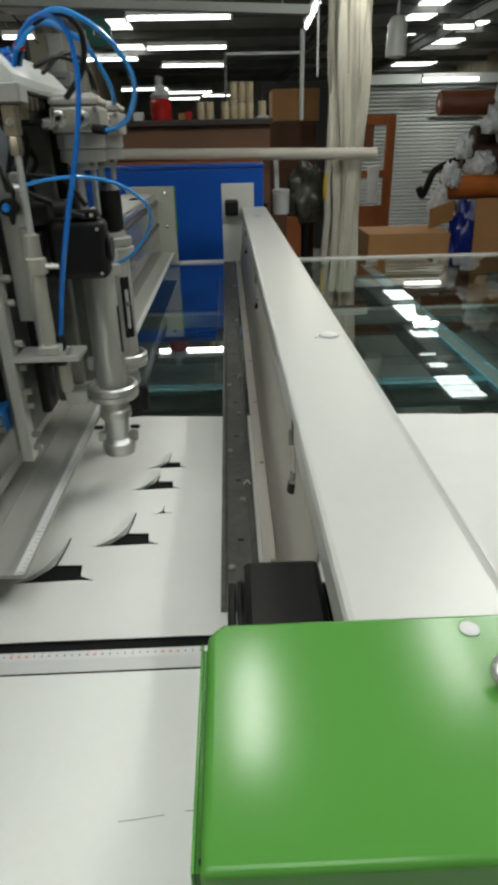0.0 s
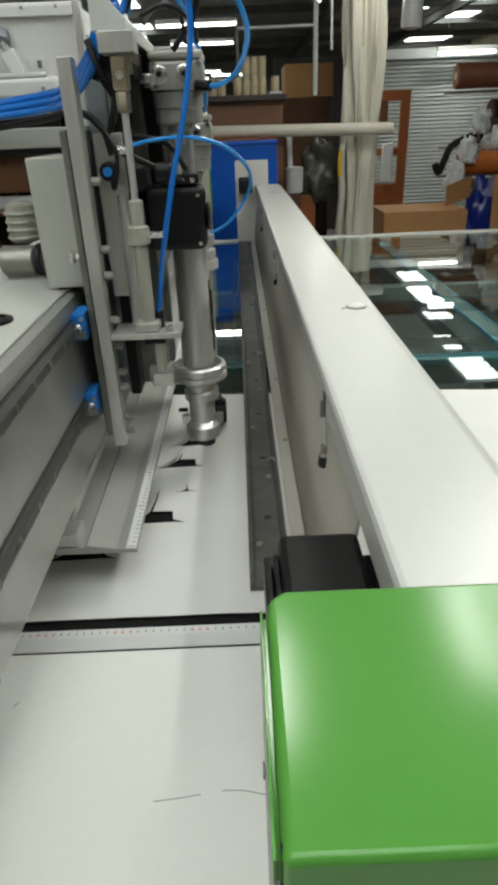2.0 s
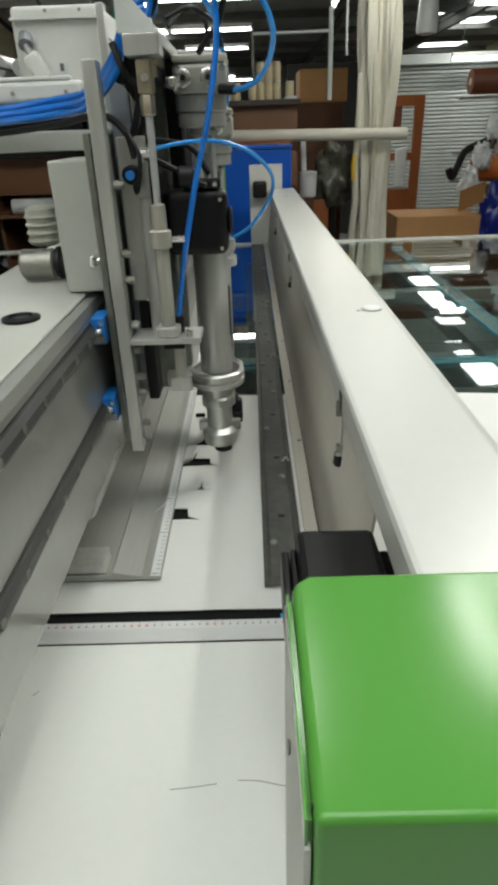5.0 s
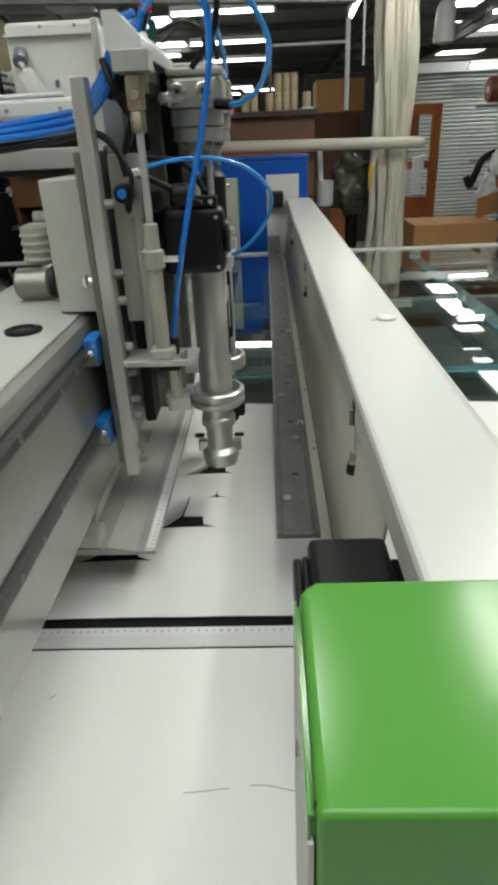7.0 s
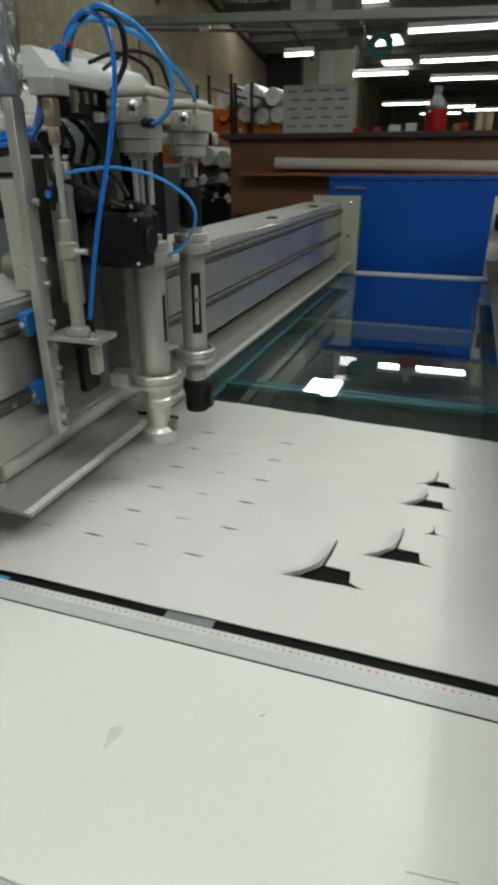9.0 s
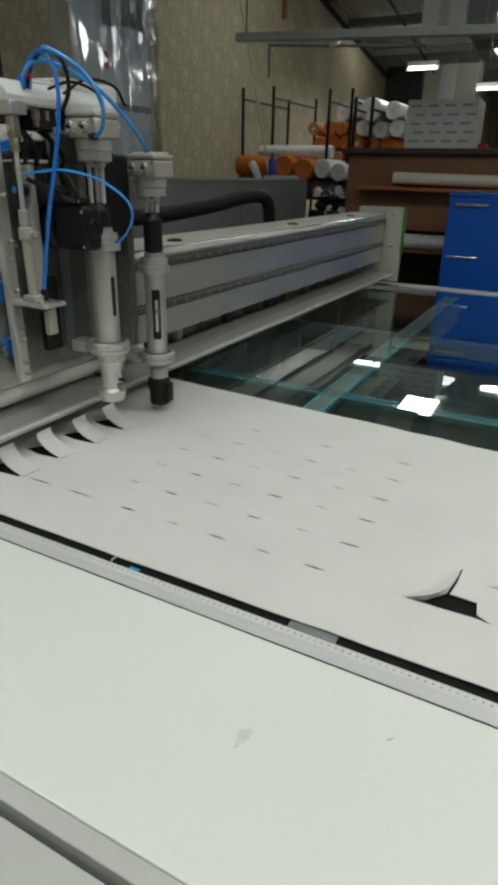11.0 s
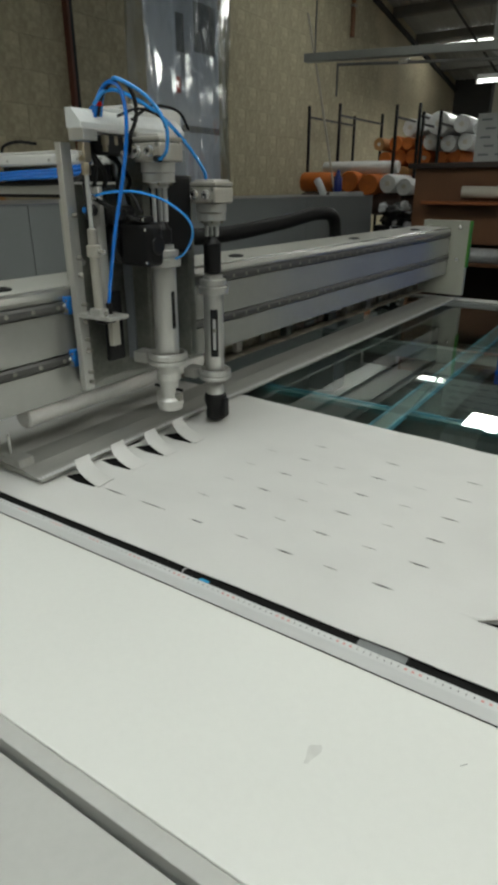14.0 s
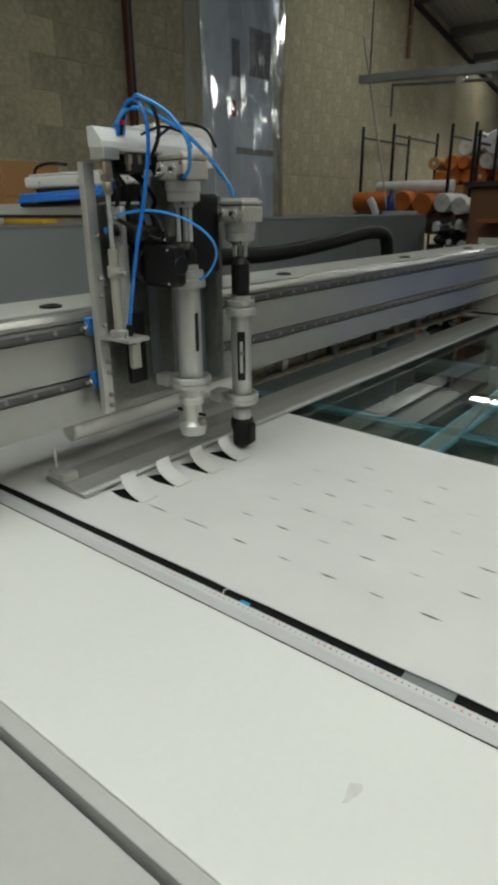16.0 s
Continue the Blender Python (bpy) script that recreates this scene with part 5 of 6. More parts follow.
col = thing("post_cover", "wide pale boxed-in post standing beside the block wall", "post")
part("post", box(-3.50, -2.37, 14.8, 15.3, 0, 3.60, 0.01), POST_PAINT, col)
part("upright_strip", box(-3.10, -2.80, 14.76, 14.799, 1.0, 3.60, 0.006), WHITE_PLASTIC, col)
hd = thing("hanging_duct", "pale square duct hanging from the roof with a grey flank", "duct", at=(-1.30, 5.9, 2.44))
part("casing", box(0, 0.33, 0, 0.3, 0, 1.54, 0.006), WHITE_PLASTIC, hd)
part("flank", box(0.331, 0.50, 0.03, 0.3, 0.02, 1.54, 0.006), GREY_BOARD, hd)
part("seam_strip", box(0.13, 0.20, -0.012, -0.001, 0.0, 1.54, 0.002), CARTON, hd)
crt = thing("printed_carton", "pale carton with rows of grey print on the bench", "carton")
part("box", box(-1.16, -0.68, 5.25, 5.55, 1.656, 1.965, 0.004), CARTON, crt)
for r in range(5):
    for c in range(4):
        part("print_bar", box(-1.13 + c * 0.115 + 0.03 * (r % 2), -1.06 + c * 0.115 + 0.03 * (r % 2), 5.2485, 5.2495, 1.70 + r * 0.055, 1.713 + r * 0.055), PRINT, crt)

# tied sheet curtain
def curtain():
    bm = bmesh.new()
    n, rows = 64, 26
    ring = []
    for j in range(rows + 1):
        z = 0.45 + (3.9 - 0.45) * j / rows
        pinch = 0.62 + 0.38 * min(1, abs(z - 1.05) / 0.9)
        ring.append([])
        for i in range(n):
            a = 2 * math.pi * i / n
            fold = 0.020 * math.sin(8 * a + 3.4 * z + 0.7 * math.sin(2.1 * z)) + 0.012 * math.sin(15 * a - 1.9 * z + 1) + 0.008 * math.sin(23 * a + 5 * z)
            ring[j].append(bm.verts.new((1.205 + (0.128 * pinch + fold) * math.cos(a) + 0.02 * math.sin(z * 1.3), 5.25 + (0.12 * pinch + fold) * math.sin(a), z)))
    for a, b in zip(ring, ring[1:]):
        for i in range(n):
            bm.faces.new((a[i], a[(i + 1) % n], b[(i + 1) % n], b[i]))
    return bm


cur = thing("tied_curtain", "ivory plastic sheet curtain gathered and tied", "curtain")
part("gathered_sheet", curtain(), CURTAIN, cur, "", 60)
part("loose_tail", rough_up(lathe(1.075, 5.14, 0.65, [(0.006, 0), (0.022, 0.05), (0.030, 0.35), (0.018, 0.62), (0.026, 0.9), (0.010, 1.15)], 18), 0.035, 7), CURTAIN, cur, "loose crumpled tail of the sheet", 70)
part("yellow_tie", hose([(1.06, 5.10, 1.30), (1.05, 5.09, 1.24), (1.055, 5.10, 1.14)], 0.014, 6, 8), YELLOW, cur)
part("cord", hose([(1.0, 5.2, 3.9), (0.985, 5.2, 2.6), (0.99, 5.2, 1.9)], 0.008, 6, 6), WHITE_PLASTIC, cur)
lampb = thing("hanging_bottle", "white plastic bottle-shaped cover hanging from the roof", "hanging cover", at=(1.66, 5.8, 2.06))
part("cover", lathe(0, 0, 0, [(0.03, 0), (0.075, 0.01), (0.08, 0.04), (0.07, 0.22), (0.05, 0.26), (0.03, 0.27)], 16), WHITE_PLASTIC, lampb)
part("cord", rod(0, 0, 0.27, 0.012, 1.65, 6), WHITE_PLASTIC, lampb)

# cartons, wooden frame, shutter, rolls on the far side
def carton(x0, x1, y0, y1, z0, z1, m_=CARD, open_flap=False):
    t = thing("cardboard_box", "brown cardboard box stacked behind the table", "cardboard box", "cardboard boxes")
    part("body", box(x0, x1, y0, y1, z0, z1, 0.004), m_, t)
    if open_flap:
        bm = add_box(bmesh.new(), 0.06, 0.30, -0.003, 0.003, 0, 0.17)
        bmesh.ops.transform(bm, matrix=pose(x1 - 0.20, y0 + 0.1, z1, 15, -14, 20), verts=bm.verts)
        part("flap", bm, CARD, t, "raised brown flap")
    return t


carton(1.48, 2.14, 5.5, 6.0, 0.42, 0.83, CARD, True)
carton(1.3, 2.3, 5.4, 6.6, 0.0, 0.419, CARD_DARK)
carton(0.76, 0.91, 5.3, 5.7, 0.6, 1.0, ORANGE_WOOD)
OLIVE = mat("dark_olive_wrap", (0.075, 0.075, 0.058), 0.22, 0, 0.5, 9, 0.6, 30)
bundle = thing("wrapped_machine", "dark olive plastic-wrapped machine on a stand", "wrapped machine", at=(0.95, 5.36, 0))
bm = bmesh.new()
bmesh.ops.create_icosphere(bm, subdivisions=4, radius=1)
for v in bm.verts:
    f = 1 + 0.35 * noise.noise(v.co * 2.2 + Vector((6.1, 0, 0))) + 0.18 * noise.noise(v.co * 6.0)
    v.co = Vector((v.co.x * f * 0.15, v.co.y * f * 0.12, 1.15 + v.co.z * f * 0.21))
part("wrapped_body", bm, OLIVE, bundle, "", 60)
part("stand", rod(0, 0.05, 0, 0.03, 1.0, 10), BLACK_PLASTIC, bundle)
solid("hanging_wrap", rough_up(box(0.70, 0.735, 5.24, 5.27, 1.16, 1.42, 0.01), 0.02, 14), WRAP, "crumpled white plastic strip hanging beside the cabinet", "plastic wrap")
pot = thing("white_pot", "small white plastic pot on a shelf edge", "pot", at=(0.745, 5.2, 1.03))
part("pot_body", lathe(0, 0, 0, [(0.05, 0), (0.06, 0.01), (0.062, 0.14), (0.055, 0.15)], 18), WHITE_PLASTIC, pot)
part("pot_lid", lathe(0, 0, 0.15, [(0.064, 0), (0.064, 0.02), (0.03, 0.026)], 18), WHITE_PLASTIC, pot)
solid("pot_stand", box(0.685, 0.785, 5.15, 5.25, 0.0, 1.029, 0.004), CARD_DARK, "dark narrow stand under the white pot", "stand")
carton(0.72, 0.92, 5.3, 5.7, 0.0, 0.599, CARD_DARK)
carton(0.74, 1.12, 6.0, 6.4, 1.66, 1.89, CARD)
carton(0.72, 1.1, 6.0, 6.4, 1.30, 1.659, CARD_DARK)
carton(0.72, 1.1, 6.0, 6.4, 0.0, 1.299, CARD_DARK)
solid("bag_crate", box(2.3, 2.6, 5.9, 6.3, 0, 0.44, 0.005), CARD_DARK, "dark crate under the blue bag", "crate")
bd = box(2.47, 2.95, 5.78, 5.80, 0.0, 1.05, 0.002)
bmesh.ops.rotate(bd, cent=(2.47, 5.8, 0), matrix=Matrix.Rotation(radians(-6), 3, "X"), verts=bd.verts)
solid("leaning_board", bd, CARD, "brown board leaning beside the boxes", "board")
dfm = thing("wooden_frame", "orange-stained wooden door frame leaning before the shutter", "wooden frame")
part("stile", box(2.16, 2.26, 8.0, 8.05, 0, 1.76, 0.004), ORANGE_WOOD, dfm)
part("stile", box(1.62, 1.72, 8.0, 8.05, 0, 1.76, 0.004), ORANGE_WOOD, dfm)
part("rail", box(1.721, 2.159, 8.0, 8.05, 1.66, 1.76, 0.004), ORANGE_WOOD, dfm)
part("rail", box(1.721, 2.159, 8.0, 8.05, 1.12, 1.20, 0.004), ORANGE_WOOD, dfm)
part("panel", box(1.721, 2.159, 8.01, 8.04, 0.0, 0.82), ORANGE_WOOD, dfm)
part("panel", box(1.80, 2.02, 8.01, 8.03, 1.42, 1.659), RUST_ROLL, dfm)
solid("paper_sheaf", rough_up(box(1.96, 2.08, 7.9, 7.96, 0.85, 1.25, 0.01), 0.03, 8), WHITE_ROLL, "white printed paper bundle hanging on the wooden frame", "paper")
shut = thing("roller_shutter", "grey corrugated steel roller shutter door", "shutter")
slat = finish(extrude_x([(10.0, 0), (9.983, 0.008), (9.978, 0.022), (9.983, 0.036), (10.0, 0.044), (10.01, 0.022)], 1.98, 5.6), SHUTTER, "slat", 35)
for i in range(44):
    ob = new("slat", slat)
    ob.parent = shut
    ob.location = (0, 0, 0.03 + i * 0.0487)
part("lintel", box(1.9, 5.7, 9.85, 10.3, 2.18, 2.30, 0.01), SHUTTER, shut)
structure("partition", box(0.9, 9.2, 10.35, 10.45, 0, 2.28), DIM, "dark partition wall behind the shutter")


def cloth_roll(x, y, z, r, length, m_, nm="cloth_roll", lb="roll of vinyl cloth stacked on its side", axis="x", core=True):
    t = thing(nm, lb, "roll", "stacked cloth rolls", "", (x, y, z))
    bm = lathe(0, 0, 0, [(r * 0.3, 0.004), (r * 0.93, 0), (r, 0.01), (r, length - 0.01), (r * 0.93, length), (r * 0.3, length - 0.004)], 20, axis)
    part("cloth", rough_up(bm, r * 0.05, 6, x * 3 + z), m_, t)
    if core:
        part("core", lathe(0, 0, 0, [(r * 0.28, -0.004), (r * 0.28, 0.004)], 14, axis), CREAM_TUBE, t)


for x, y, z, r, ln, m_ in ((2.25, 6.5, 1.79, 0.10, 0.9, RUST_ROLL), (2.6, 6.55, 1.50, 0.11, 0.7, DARK_ROLL), (2.46, 6.4, 1.36, 0.10, 0.8, DARK_ROLL), (2.26, 6.22, 1.12, 0.095, 0.8, ORANGE), (2.7, 6.6, 1.72, 0.11, 0.6, WHITE_ROLL), (2.5, 6.5, 0.86, 0.12, 0.8, DARK_ROLL), (2.75, 6.3, 1.56, 0.10, 0.6, WHITE_ROLL), (2.5, 6.5, 0.6, 0.13, 0.9, DARK_ROLL), (2.5, 6.5, 0.33, 0.13, 0.9, DARK_ROLL), (2.5, 6.5, 0.13, 0.13, 0.9, DARK_ROLL)):
    cloth_roll(x, y, z, r, ln, m_)
rk = thing("roll_rack", "steel rack holding vinyl rolls", "rack")
for x in (2.9, 3.3):
    part("post", box(x, x + 0.04, 6.65, 6.69, 0, 2.05), DARK_STEEL, rk)
for z in (1.68, 1.24, 1.0):
    part("shelf_bar", box(2.2, 3.34, 6.60, 6.64, z - 0.02, z), DARK_STEEL, rk)
solid("black_strap", hose([(2.08, 6.3, 1.12), (2.12, 6.3, 1.05), (2.16, 6.3, 1.14), (2.22, 6.3, 1.26), (2.42, 6.33, 1.34)], 0.03, 8, 8), BLACK_PLASTIC, "black padded strap hanging on the rolls", "strap")

# ---- the beige wall side ----
enc = thing("grey_enclosure", "long grey board enclosure behind the gantry", "enclosure")
part("body", box(-2.7, -2.006, 0.9, 5.5, 0.0, 1.4285, 0.004), GREY_BOARD, enc)
for y0 in (0.9, 2.05, 3.2, 4.35):
    part("panel", box(-2.0055, -2.0, y0 + 0.002, y0 + 1.148, 0.02, 1.4280, 0.001), GREY_BOARD, enc)
part("top_edge", box(-2.7, -1.997, 0.895, 5.505, 1.4290, 1.435, 0.002), DARK_GREY_PAINT, enc)
bh = thing("suction_hose", "thick black suction hose bent down behind the gantry", "hose")
part("hose", hose([(-1.45, 2.2, 1.32), (-1.42, 2.55, 1.315), (-1.38, 2.95, 1.345), (-1.36, 3.25, 1.375), (-1.355, 3.42, 1.36), (-1.355, 3.47, 1.28), (-1.355, 3.475, 1.10)], 0.032, 12, 14), BLACK_RUBBER, bh)
part("cuff", lathe(-1.355, 3.475, 1.0, [(0.04, 0), (0.045, 0.01), (0.045, 0.08), (0.036, 0.09)], 16), BLACK_PLASTIC, bh)
part("duct", box(-1.44, -1.28, 3.40, 3.55, 0.0, 1.0, 0.01), DARK_GREY_PAINT, bh)
film = bmesh.new()
n, rows = 48, 20
rg = []
for j in range(rows + 1):
    z = 1.437 + 2.46 * j / rows
    rg.append([film.verts.new((-2.44 + (0.30 + 0.03 * math.sin(7 * 2 * math.pi * i / n + 2 * z) + 0.02 * math.sin(13 * 2 * math.pi * i / n + 5 * z)) * 0.55 * math.cos(2 * math.pi * i / n), 3.60 + (0.40 + 0.03 * math.sin(5 * 2 * math.pi * i / n + 3 * z)) * math.sin(2 * math.pi * i / n), z)) for i in range(n)])
for a, b in zip(rg, rg[1:]):
    for i in range(n):
        film.faces.new((a[i], a[(i + 1) % n], b[(i + 1) % n], b[i]))
FILM = shiny_film("clear_film", (0.92, 0.95, 0.98), 0.34)
wc = thing("wrapped_column", "tall grey cabinet column wrapped in shiny clear film", "wrapped column")
part("column", box(-2.55, -2.34, 3.40, 3.82, 1.4355, 3.9, 0.01), mat("grey_blue_panel", (0.56, 0.61, 0.68), 0.4, 0, 0.08, 4, 0.03), wc)
fm = part("film", film, FILM, wc, "shiny clear plastic film", 60)
fm.visible_shadow = False
for y0, z0, w, h in ((3.42, 2.18, 0.07, 0.18), (3.58, 2.20, 0.20, 0.24), (3.45, 1.79, 0.36, 0.035)):
    part("dark_patch", box(-2.3395, -2.336, y0, y0 + w, z0, z0 + h), DARK_GREY_PAINT, wc)
part("red_label", box(-2.3395, -2.335, 3.41, 3.445, 1.98, 2.06), RED_GLASS, wc, "small red label")
pst = thing("red_post", "dark rust-red steel post against the block wall", "post")
part("angle_leg", box(-3.598, -3.55, 3.78, 3.80, 0, 3.98), RUST_STEEL, pst)
part("angle_leg", box(-3.598, -3.585, 3.801, 3.86, 0, 3.98), BLACK_PLASTIC, pst, "dark edge of the post")


def rack(x, y, h, d, w):
    t = thing("goods_rack", "black steel rack for cloth rolls", "rack", "goods racks", "", (x, y, 0))
    for dx in (0, w):
        for dy in (0, d):
            part("post", box(dx, dx + 0.026, dy, dy + 0.026, 0, h), BLACK_PLASTIC, t)
    for z in (0.25, 1.42, h - 0.12):
        for dx in (0, w):
            part("rail", box(dx + 0.004, dx + 0.022, 0.027, d - 0.001, z, z + 0.02), BLACK_PLASTIC, t)
    for dy in (0, d):
        part("cross_rail", box(0.027, w - 0.001, dy + 0.004, dy + 0.022, 1.42, 1.445), BLACK_PLASTIC, t)


rack(-3.50, 7.1, 2.32, 1.2, 0.37)
rack(-2.41, 6.9, 2.25, 1.4, 0.235)
rack(-2.12, 6.86, 2.17, 0.9, 0.17)
rng = random.Random(5)
for lvl, (z, x0, cnt) in enumerate(((1.50, -2.70, 6), (1.645, -2.78, 6), (1.79, -2.70, 6), (1.93, -2.76, 5))):
    for k in range(cnt):
        pale = rng.random() < 0.07
        cloth_roll(x0 + k * 0.156 + rng.uniform(-0.02, 0.02), 7.42 + rng.uniform(-0.07, 0.07), z + rng.uniform(-0.008, 0.008), 0.078 - 0.016 * rng.random(), 0.95, CARD if pale else ORANGE, lb="tan cloth roll stacked in the rack" if pale else "orange cloth roll stacked in the rack", axis="y", core=rng.random() < 0.3)
for x, y, z, r in ((-2.46, 7.5, 2.09, 0.085), (-2.27, 7.36, 2.12, 0.085), (-2.06, 7.20, 2.09, 0.11), (-1.85, 7.28, 2.08, 0.085), (-2.16, 7.30, 1.93, 0.075), (-1.97, 7.30, 1.91, 0.08), (-1.80, 7.30, 1.92, 0.08), (-1.68, 7.35, 2.04, 0.07)):
    cloth_roll(x, y, z, r, 0.9, WHITE_ROLL, lb="white wrapped roll lying on the stack", axis="y")
cloth_roll(-3.46, 6.98, 1.55, 0.10, 0.40, ORANGE, lb="orange cloth roll on the rack", axis="x")
cloth_roll(-2.83, 6.80, 1.55, 0.105, 0.45, ORANGE, lb="orange cloth roll end on the rack", axis="y", core=False)
cloth_roll(-2.58, 6.74, 1.52, 0.105, 0.45, ORANGE, lb="orange cloth roll end on the rack", axis="y", core=False)
cloth_roll(-3.02, 6.90, 1.53, 0.085, 0.45, DARK_ROLL, lb="dark vinyl roll end on the rack", axis="y", core=False)
cloth_roll(-3.22, 7.02, 1.69, 0.062, 0.85, WHITE_ROLL, lb="white wrapped roll lying on the rack", axis="x")
cloth_roll(-2.36, 6.72, 1.53, 0.088, 0.55, WHITE_ROLL, lb="white wrapped roll end on the rack", axis="y")
cloth_roll(-2.18, 6.70, 1.50, 0.080, 0.55, WHITE_ROLL, lb="white wrapped roll end on the rack", axis="y")
for k in range(4):
    cloth_roll(-3.44 + k * 0.40, 6.95, 1.33, 0.11, 0.38, DARK_ROLL, lb="dark vinyl roll under the orange rolls", axis="x", core=False)
solid("white_tube", hose([(-2.33, 5.25, 1.435), (-2.36, 5.25, 1.50), (-2.40, 5.26, 1.55)], 0.03, 4, 12), WHITE_PLASTIC, "short white plastic tube leaning on the enclosure", "tube")
solid("blue_bottle", lathe(-2.23, 5.3, 1.4355, [(0.03, 0), (0.034, 0.01), (0.034, 0.12), (0.016, 0.16), (0.014, 0.19)], 14), NAVY, "dark blue plastic bottle on the enclosure", "bottle")
solid("paper_pad", box(-2.18, -2.02, 5.05, 5.35, 1.4355, 1.462, 0.003), CARTON, "small pad of pale paper on the enclosure", "paper")
solid("leaning_pole", hose([(-2.30, 5.4, 1.436), (-2.44, 5.4, 2.05), (-2.61, 5.4, 2.75)], 0.009, 6, 8), CREAM_TUBE, "thin pale pole leaning upright", "pole")
solid("dark_stand", box(-1.99, -1.68, 5.52, 5.75, 0, 1.20, 0.01), BLACK_PLASTIC, "dark stand beside the bench", "stand")
# clutter on the enclosure
def lumpy(x, y, z, rx, ry, rz, seed, amount=0.25):
    """A soft crumpled bundle: a squashed ball with folds, flat underneath."""
    bm = bmesh.new()
    bmesh.ops.create_icosphere(bm, subdivisions=4, radius=1)
    for v in bm.verts:
        f = 1 + amount * noise.noise(v.co * 2.1 + Vector((seed, 0, 0))) + amount * 0.6 * noise.noise(v.co * 5.3 + Vector((0, seed, 0)))
        v.co = Vector((x + v.co.x * f * rx, y + v.co.y * f * ry, z + max(v.co.z, -0.55) * f * rz))
    return bm


solid("dark_bag", lumpy(-1.84, 5.63, 1.255, 0.14, 0.11, 0.10, 3.3, 0.5), BLACK_PLASTIC, "dark crumpled bag on a stand", "bag", smooth=60)
for k, (x, z) in enumerate(((-1.92, 1.33), (-1.74, 1.345), (-1.82, 1.20), (-1.70, 1.19))):
    solid("white_bag", lumpy(x, 5.55, z, 0.035, 0.03, 0.045, 4.0 + k, 0.4), WRAP, "small crumpled white bag on the dark bag", "bag", "small white bags", smooth=60)
solid("yellow_packet", box(-2.64, -2.33, 2.08, 2.16, 1.4355, 1.452, 0.004), YELLOW, "flat yellow packet on the grey enclosure", "packet")
solid("white_bundle", lumpy(-2.56, 1.93, 1.455, 0.10, 0.09, 0.035, 2.3), WHITE_ROLL, "white folded cloth lying on the grey enclosure", "cloth", smooth=60)
for k in range(3):
    carton(-3.4, -2.95, 2.30, 2.65, 1.22 + 0.17 * k + 0.001, 1.22 + 0.17 * (k + 1))
carton(-3.4, -2.95, 2.30, 2.65, 0.0, 1.22)
solid("blue_bag", lumpy(2.46, 6.0, 0.66, 0.17, 0.13, 0.33, 9.2, 0.45), NAVY, "crumpled dark blue plastic bag", "bag", smooth=60)
# crumpled wrapped bundles among the rolls
for k, (x, y, z, rx, ry, rz) in enumerate(((2.80, 6.25, 1.86, 0.13, 0.10, 0.12), (2.68, 6.2, 1.62, 0.12, 0.10, 0.13), (2.88, 6.2, 1.55, 0.12, 0.10, 0.10), (2.40, 6.15, 1.42, 0.07, 0.07, 0.11), (2.30, 6.12, 1.20, 0.07, 0.07, 0.13), (2.22, 6.12, 1.00, 0.08, 0.07, 0.14), (2.62, 6.32, 1.28, 0.13, 0.12, 0.12))):
    solid("plastic_wrapping", lumpy(x, y, z, rx, ry, rz, 1.7 * k + 0.4, 0.40), WRAP, "crumpled grey plastic wrap round the roll ends", "plastic wrap", "wrapped bundles", smooth=70)

# ---- blocks of the beige wall, nearest first ----
BW, BH = 0.40, 0.20


def block_wall():
    me = finish(box(0, 0.02, 0.0006, BW - 0.0006, 0.0006, BH - 0.0006, 0.0015, 1), BLOCK, "block")
    joined = bmesh.new()
    for r in range(20):
        for c in range(-4, 70):
            y = c * BW + (BW / 2 if r % 2 else 0)
            z = r * BH
            if 3.0 <= y < 9.0 and 5 <= r < 19:
                ob = new("block", me)
                ob.parent = wall_west
                ob.location = (-3.62, y, z)
            else:
                add_box(joined, -3.62, -3.60, y + 0.0006, y + BW - 0.0006, z + 0.0006, z + BH - 0.0006)
    tagged(part("blocks", joined, BLOCK, wall_west, "beige painted concrete blocks", None), kind="stuff")


block_wall()


# ---- what moves ----
GX = [(0, 0.156), (0.25, 0.225), (0.5, 0.262), (1, 0.278), (1.5, 0.275), (4.2, 0.280), (6.3, 0.279), (6.6, 0.277), (7, 0.256), (7.5, 0.135), (8, 0.0), (8.5, -0.146), (9, -0.288), (9.5, -0.425), (10.2, -0.60), (11, -0.75), (11.8, -0.797), (12.5, -0.802), (13, -0.800), (14, -0.788), (14.5, -0.786), (15, -0.789), (15.5, -0.797), (16, -0.797)]
CY = [(0, 0.098), (0.5, 0.080), (1, 0.068), (1.5, 0.060), (3, 0.066), (4.2, 0.063), (6.3, -0.018), (7, -0.015), (7.5, -0.003), (8, 0.0), (8.5, 0.021), (9, 0.036), (9.5, 0.044), (10.5, 0.07), (12, 0.088), (13, 0.086), (13.5, 0.080), (14, 0.075), (14.5, 0.072), (15, 0.033), (15.5, 0.003), (16, 0.002)]
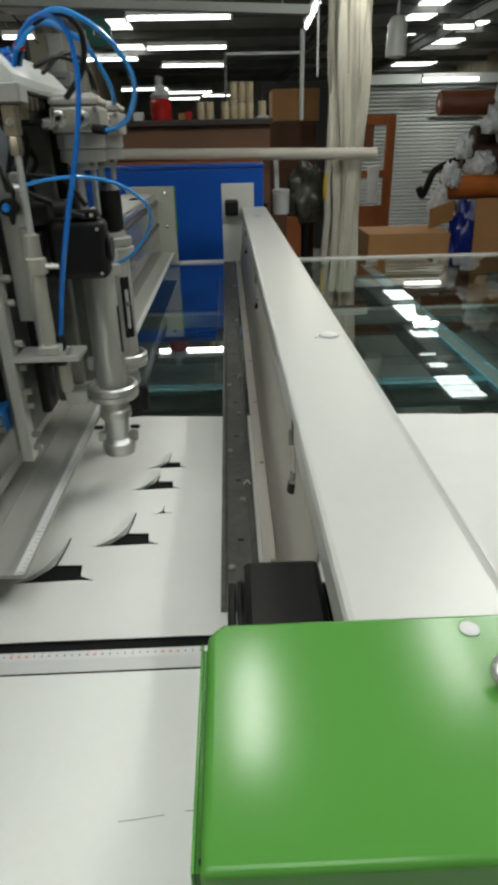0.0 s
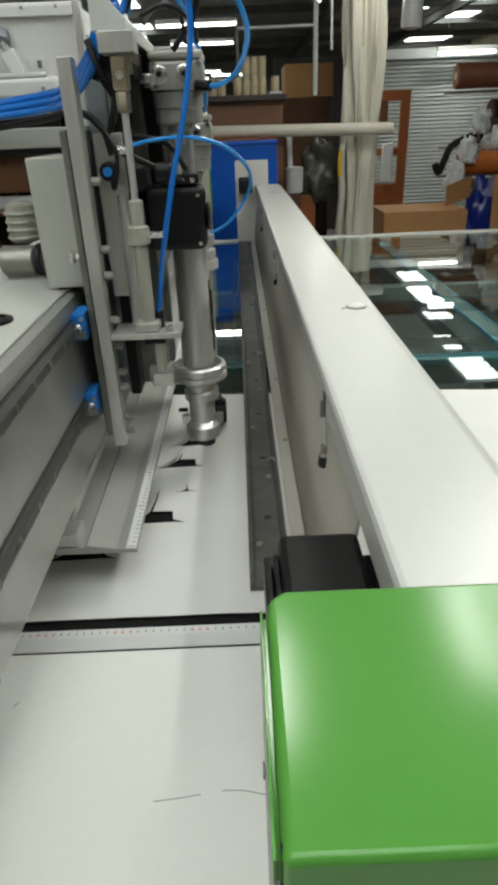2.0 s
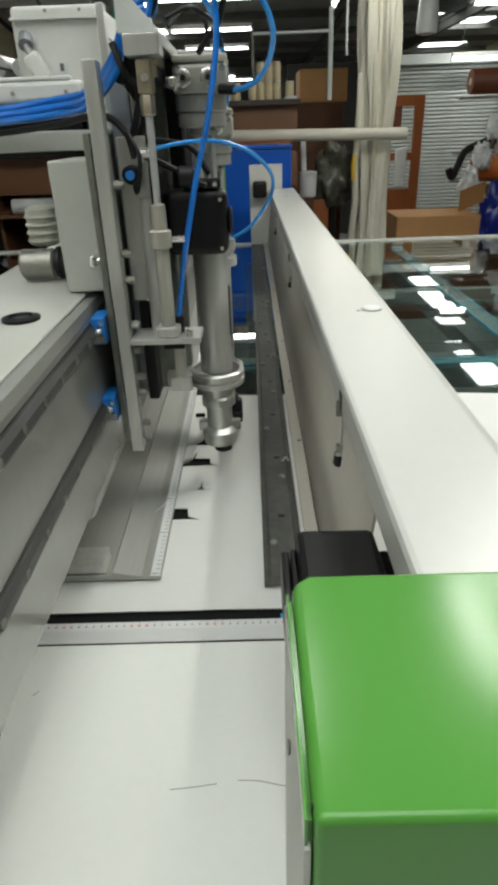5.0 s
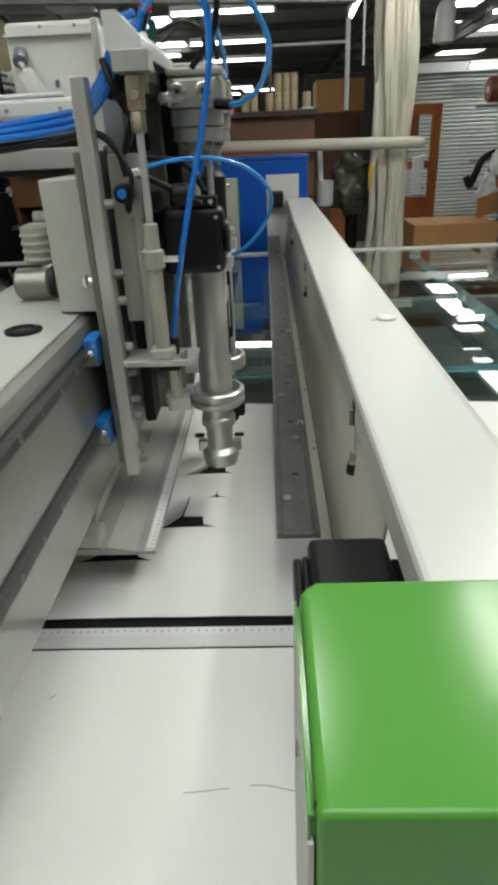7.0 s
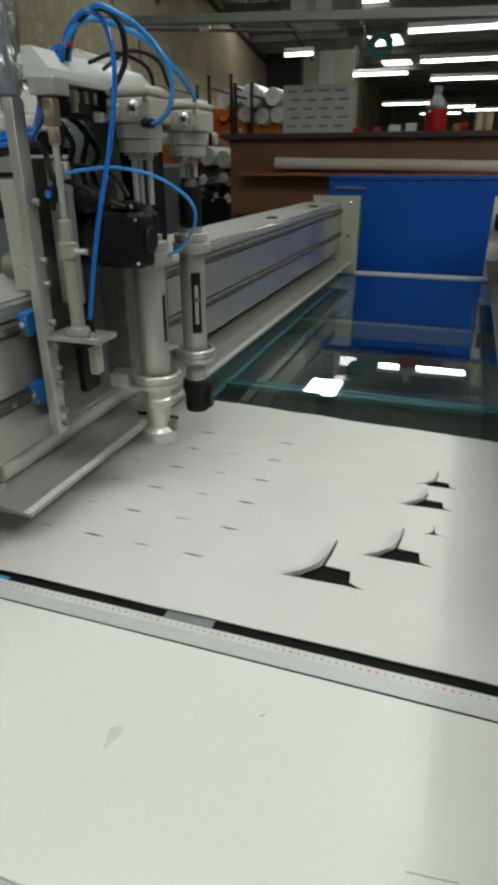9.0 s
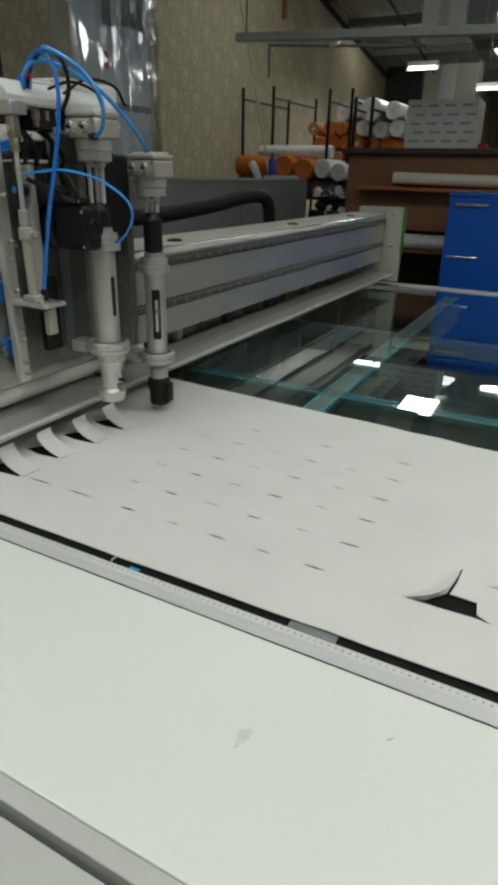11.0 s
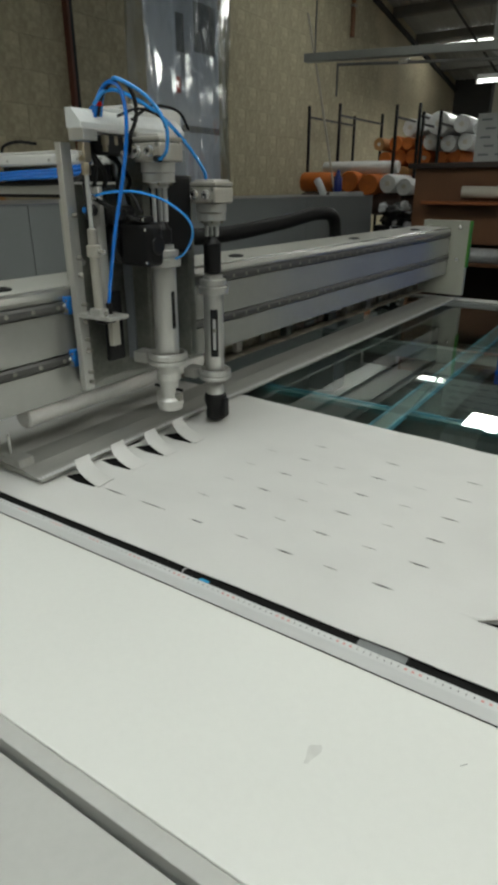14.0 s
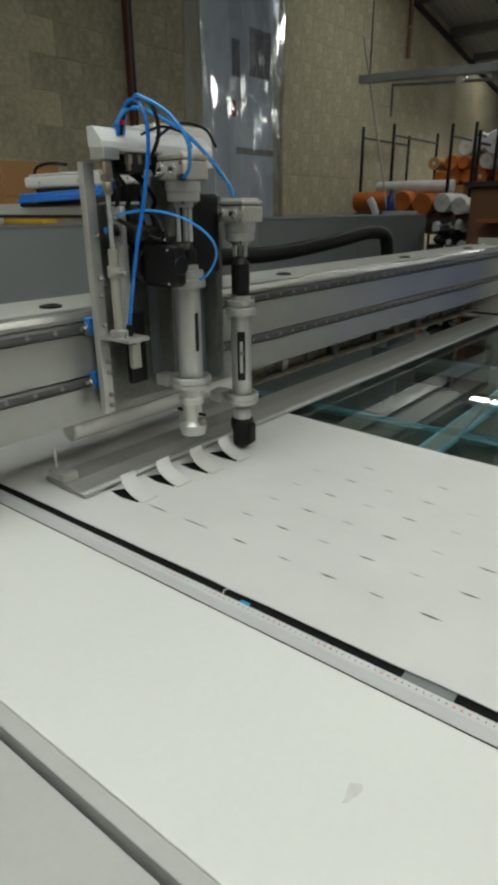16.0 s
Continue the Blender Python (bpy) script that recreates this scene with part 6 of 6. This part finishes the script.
UP, DOWN = 0.962, 0.905
CZ = [(0, UP), (3.5, UP), (3.8, DOWN + 0.008), (4.0, DOWN), (6.6, DOWN), (6.9, UP), (13.5, UP), (13.75, UP - 0.02), (14.1, DOWN), (16, DOWN)]
T1 = [(0, 0.0), (6.5, 0.0), (8, 0.006), (9.5, 0.004), (12, 0.0), (16, 0.0)]
T2 = [(0, 0.0), (0.6, 0.0), (1.3, -0.072), (4.2, -0.074), (4.8, -0.07), (5.7, 0.0), (9.7, 0.0), (10.3, -0.014), (11.2, -0.078), (11.8, -0.084), (16, -0.084)]
BIT = [(0, 0.012), (1.0, 0.012), (1.3, 0.0), (4.2, 0.0), (6.3, 0.012), (6.8, 0.03), (16, 0.03)]
RIDE = [(0, 0.0), (9, 0.0), (9.7, 0.004), (11.8, 0.02), (16, 0.022)]
SKEW = [(0, 0.0), (8, 0.0), (9.5, -0.6), (12, -1.7), (16, -1.7)]
HZ = [(0, 0.905), (6.5, 0.905), (6.75, 0.955), (7.0, 1.0), (16, 1.0)]


def at_time(rows, t):
    return float(np.interp(t, [r[0] for r in rows], [r[1] for r in rows]))


def motions():
    walk(gantry, [(t, pose(x + 1.2 * math.sin(radians(at_time(SKEW, t))), 0, at_time(RIDE, t), 0, 0, at_time(SKEW, t))) for t, x in GX])
    times = sorted({t for t, _ in GX} | {t for t, _ in CY})
    walk(head, [(t, pose(at_time(GX, t), at_time(CY, t), at_time(RIDE, t))) for t in times])
    walk(clamp, [(t, pose(0, 0, at_time(CZ, t) - at_time(RIDE, t))) for t in sorted({t for t, _ in CZ} | {t for t, _ in RIDE})])
    walk(tool_one, [(t, pose(0, 0, z)) for t, z in T1])
    walk(tool_two, [(t, pose(0, 0, z)) for t, z in T2])
    walk(bit, [(t, pose(0, 0, z)) for t, z in BIT])
    walk(far_hose, [(t, Matrix.Translation(TIE) @ pose(0, 0, 0, 190 * z, 0, 0)) for t, z in T2])
    walk(hold, [(t, pose(0, 0, z)) for t, z in HZ])


motions()
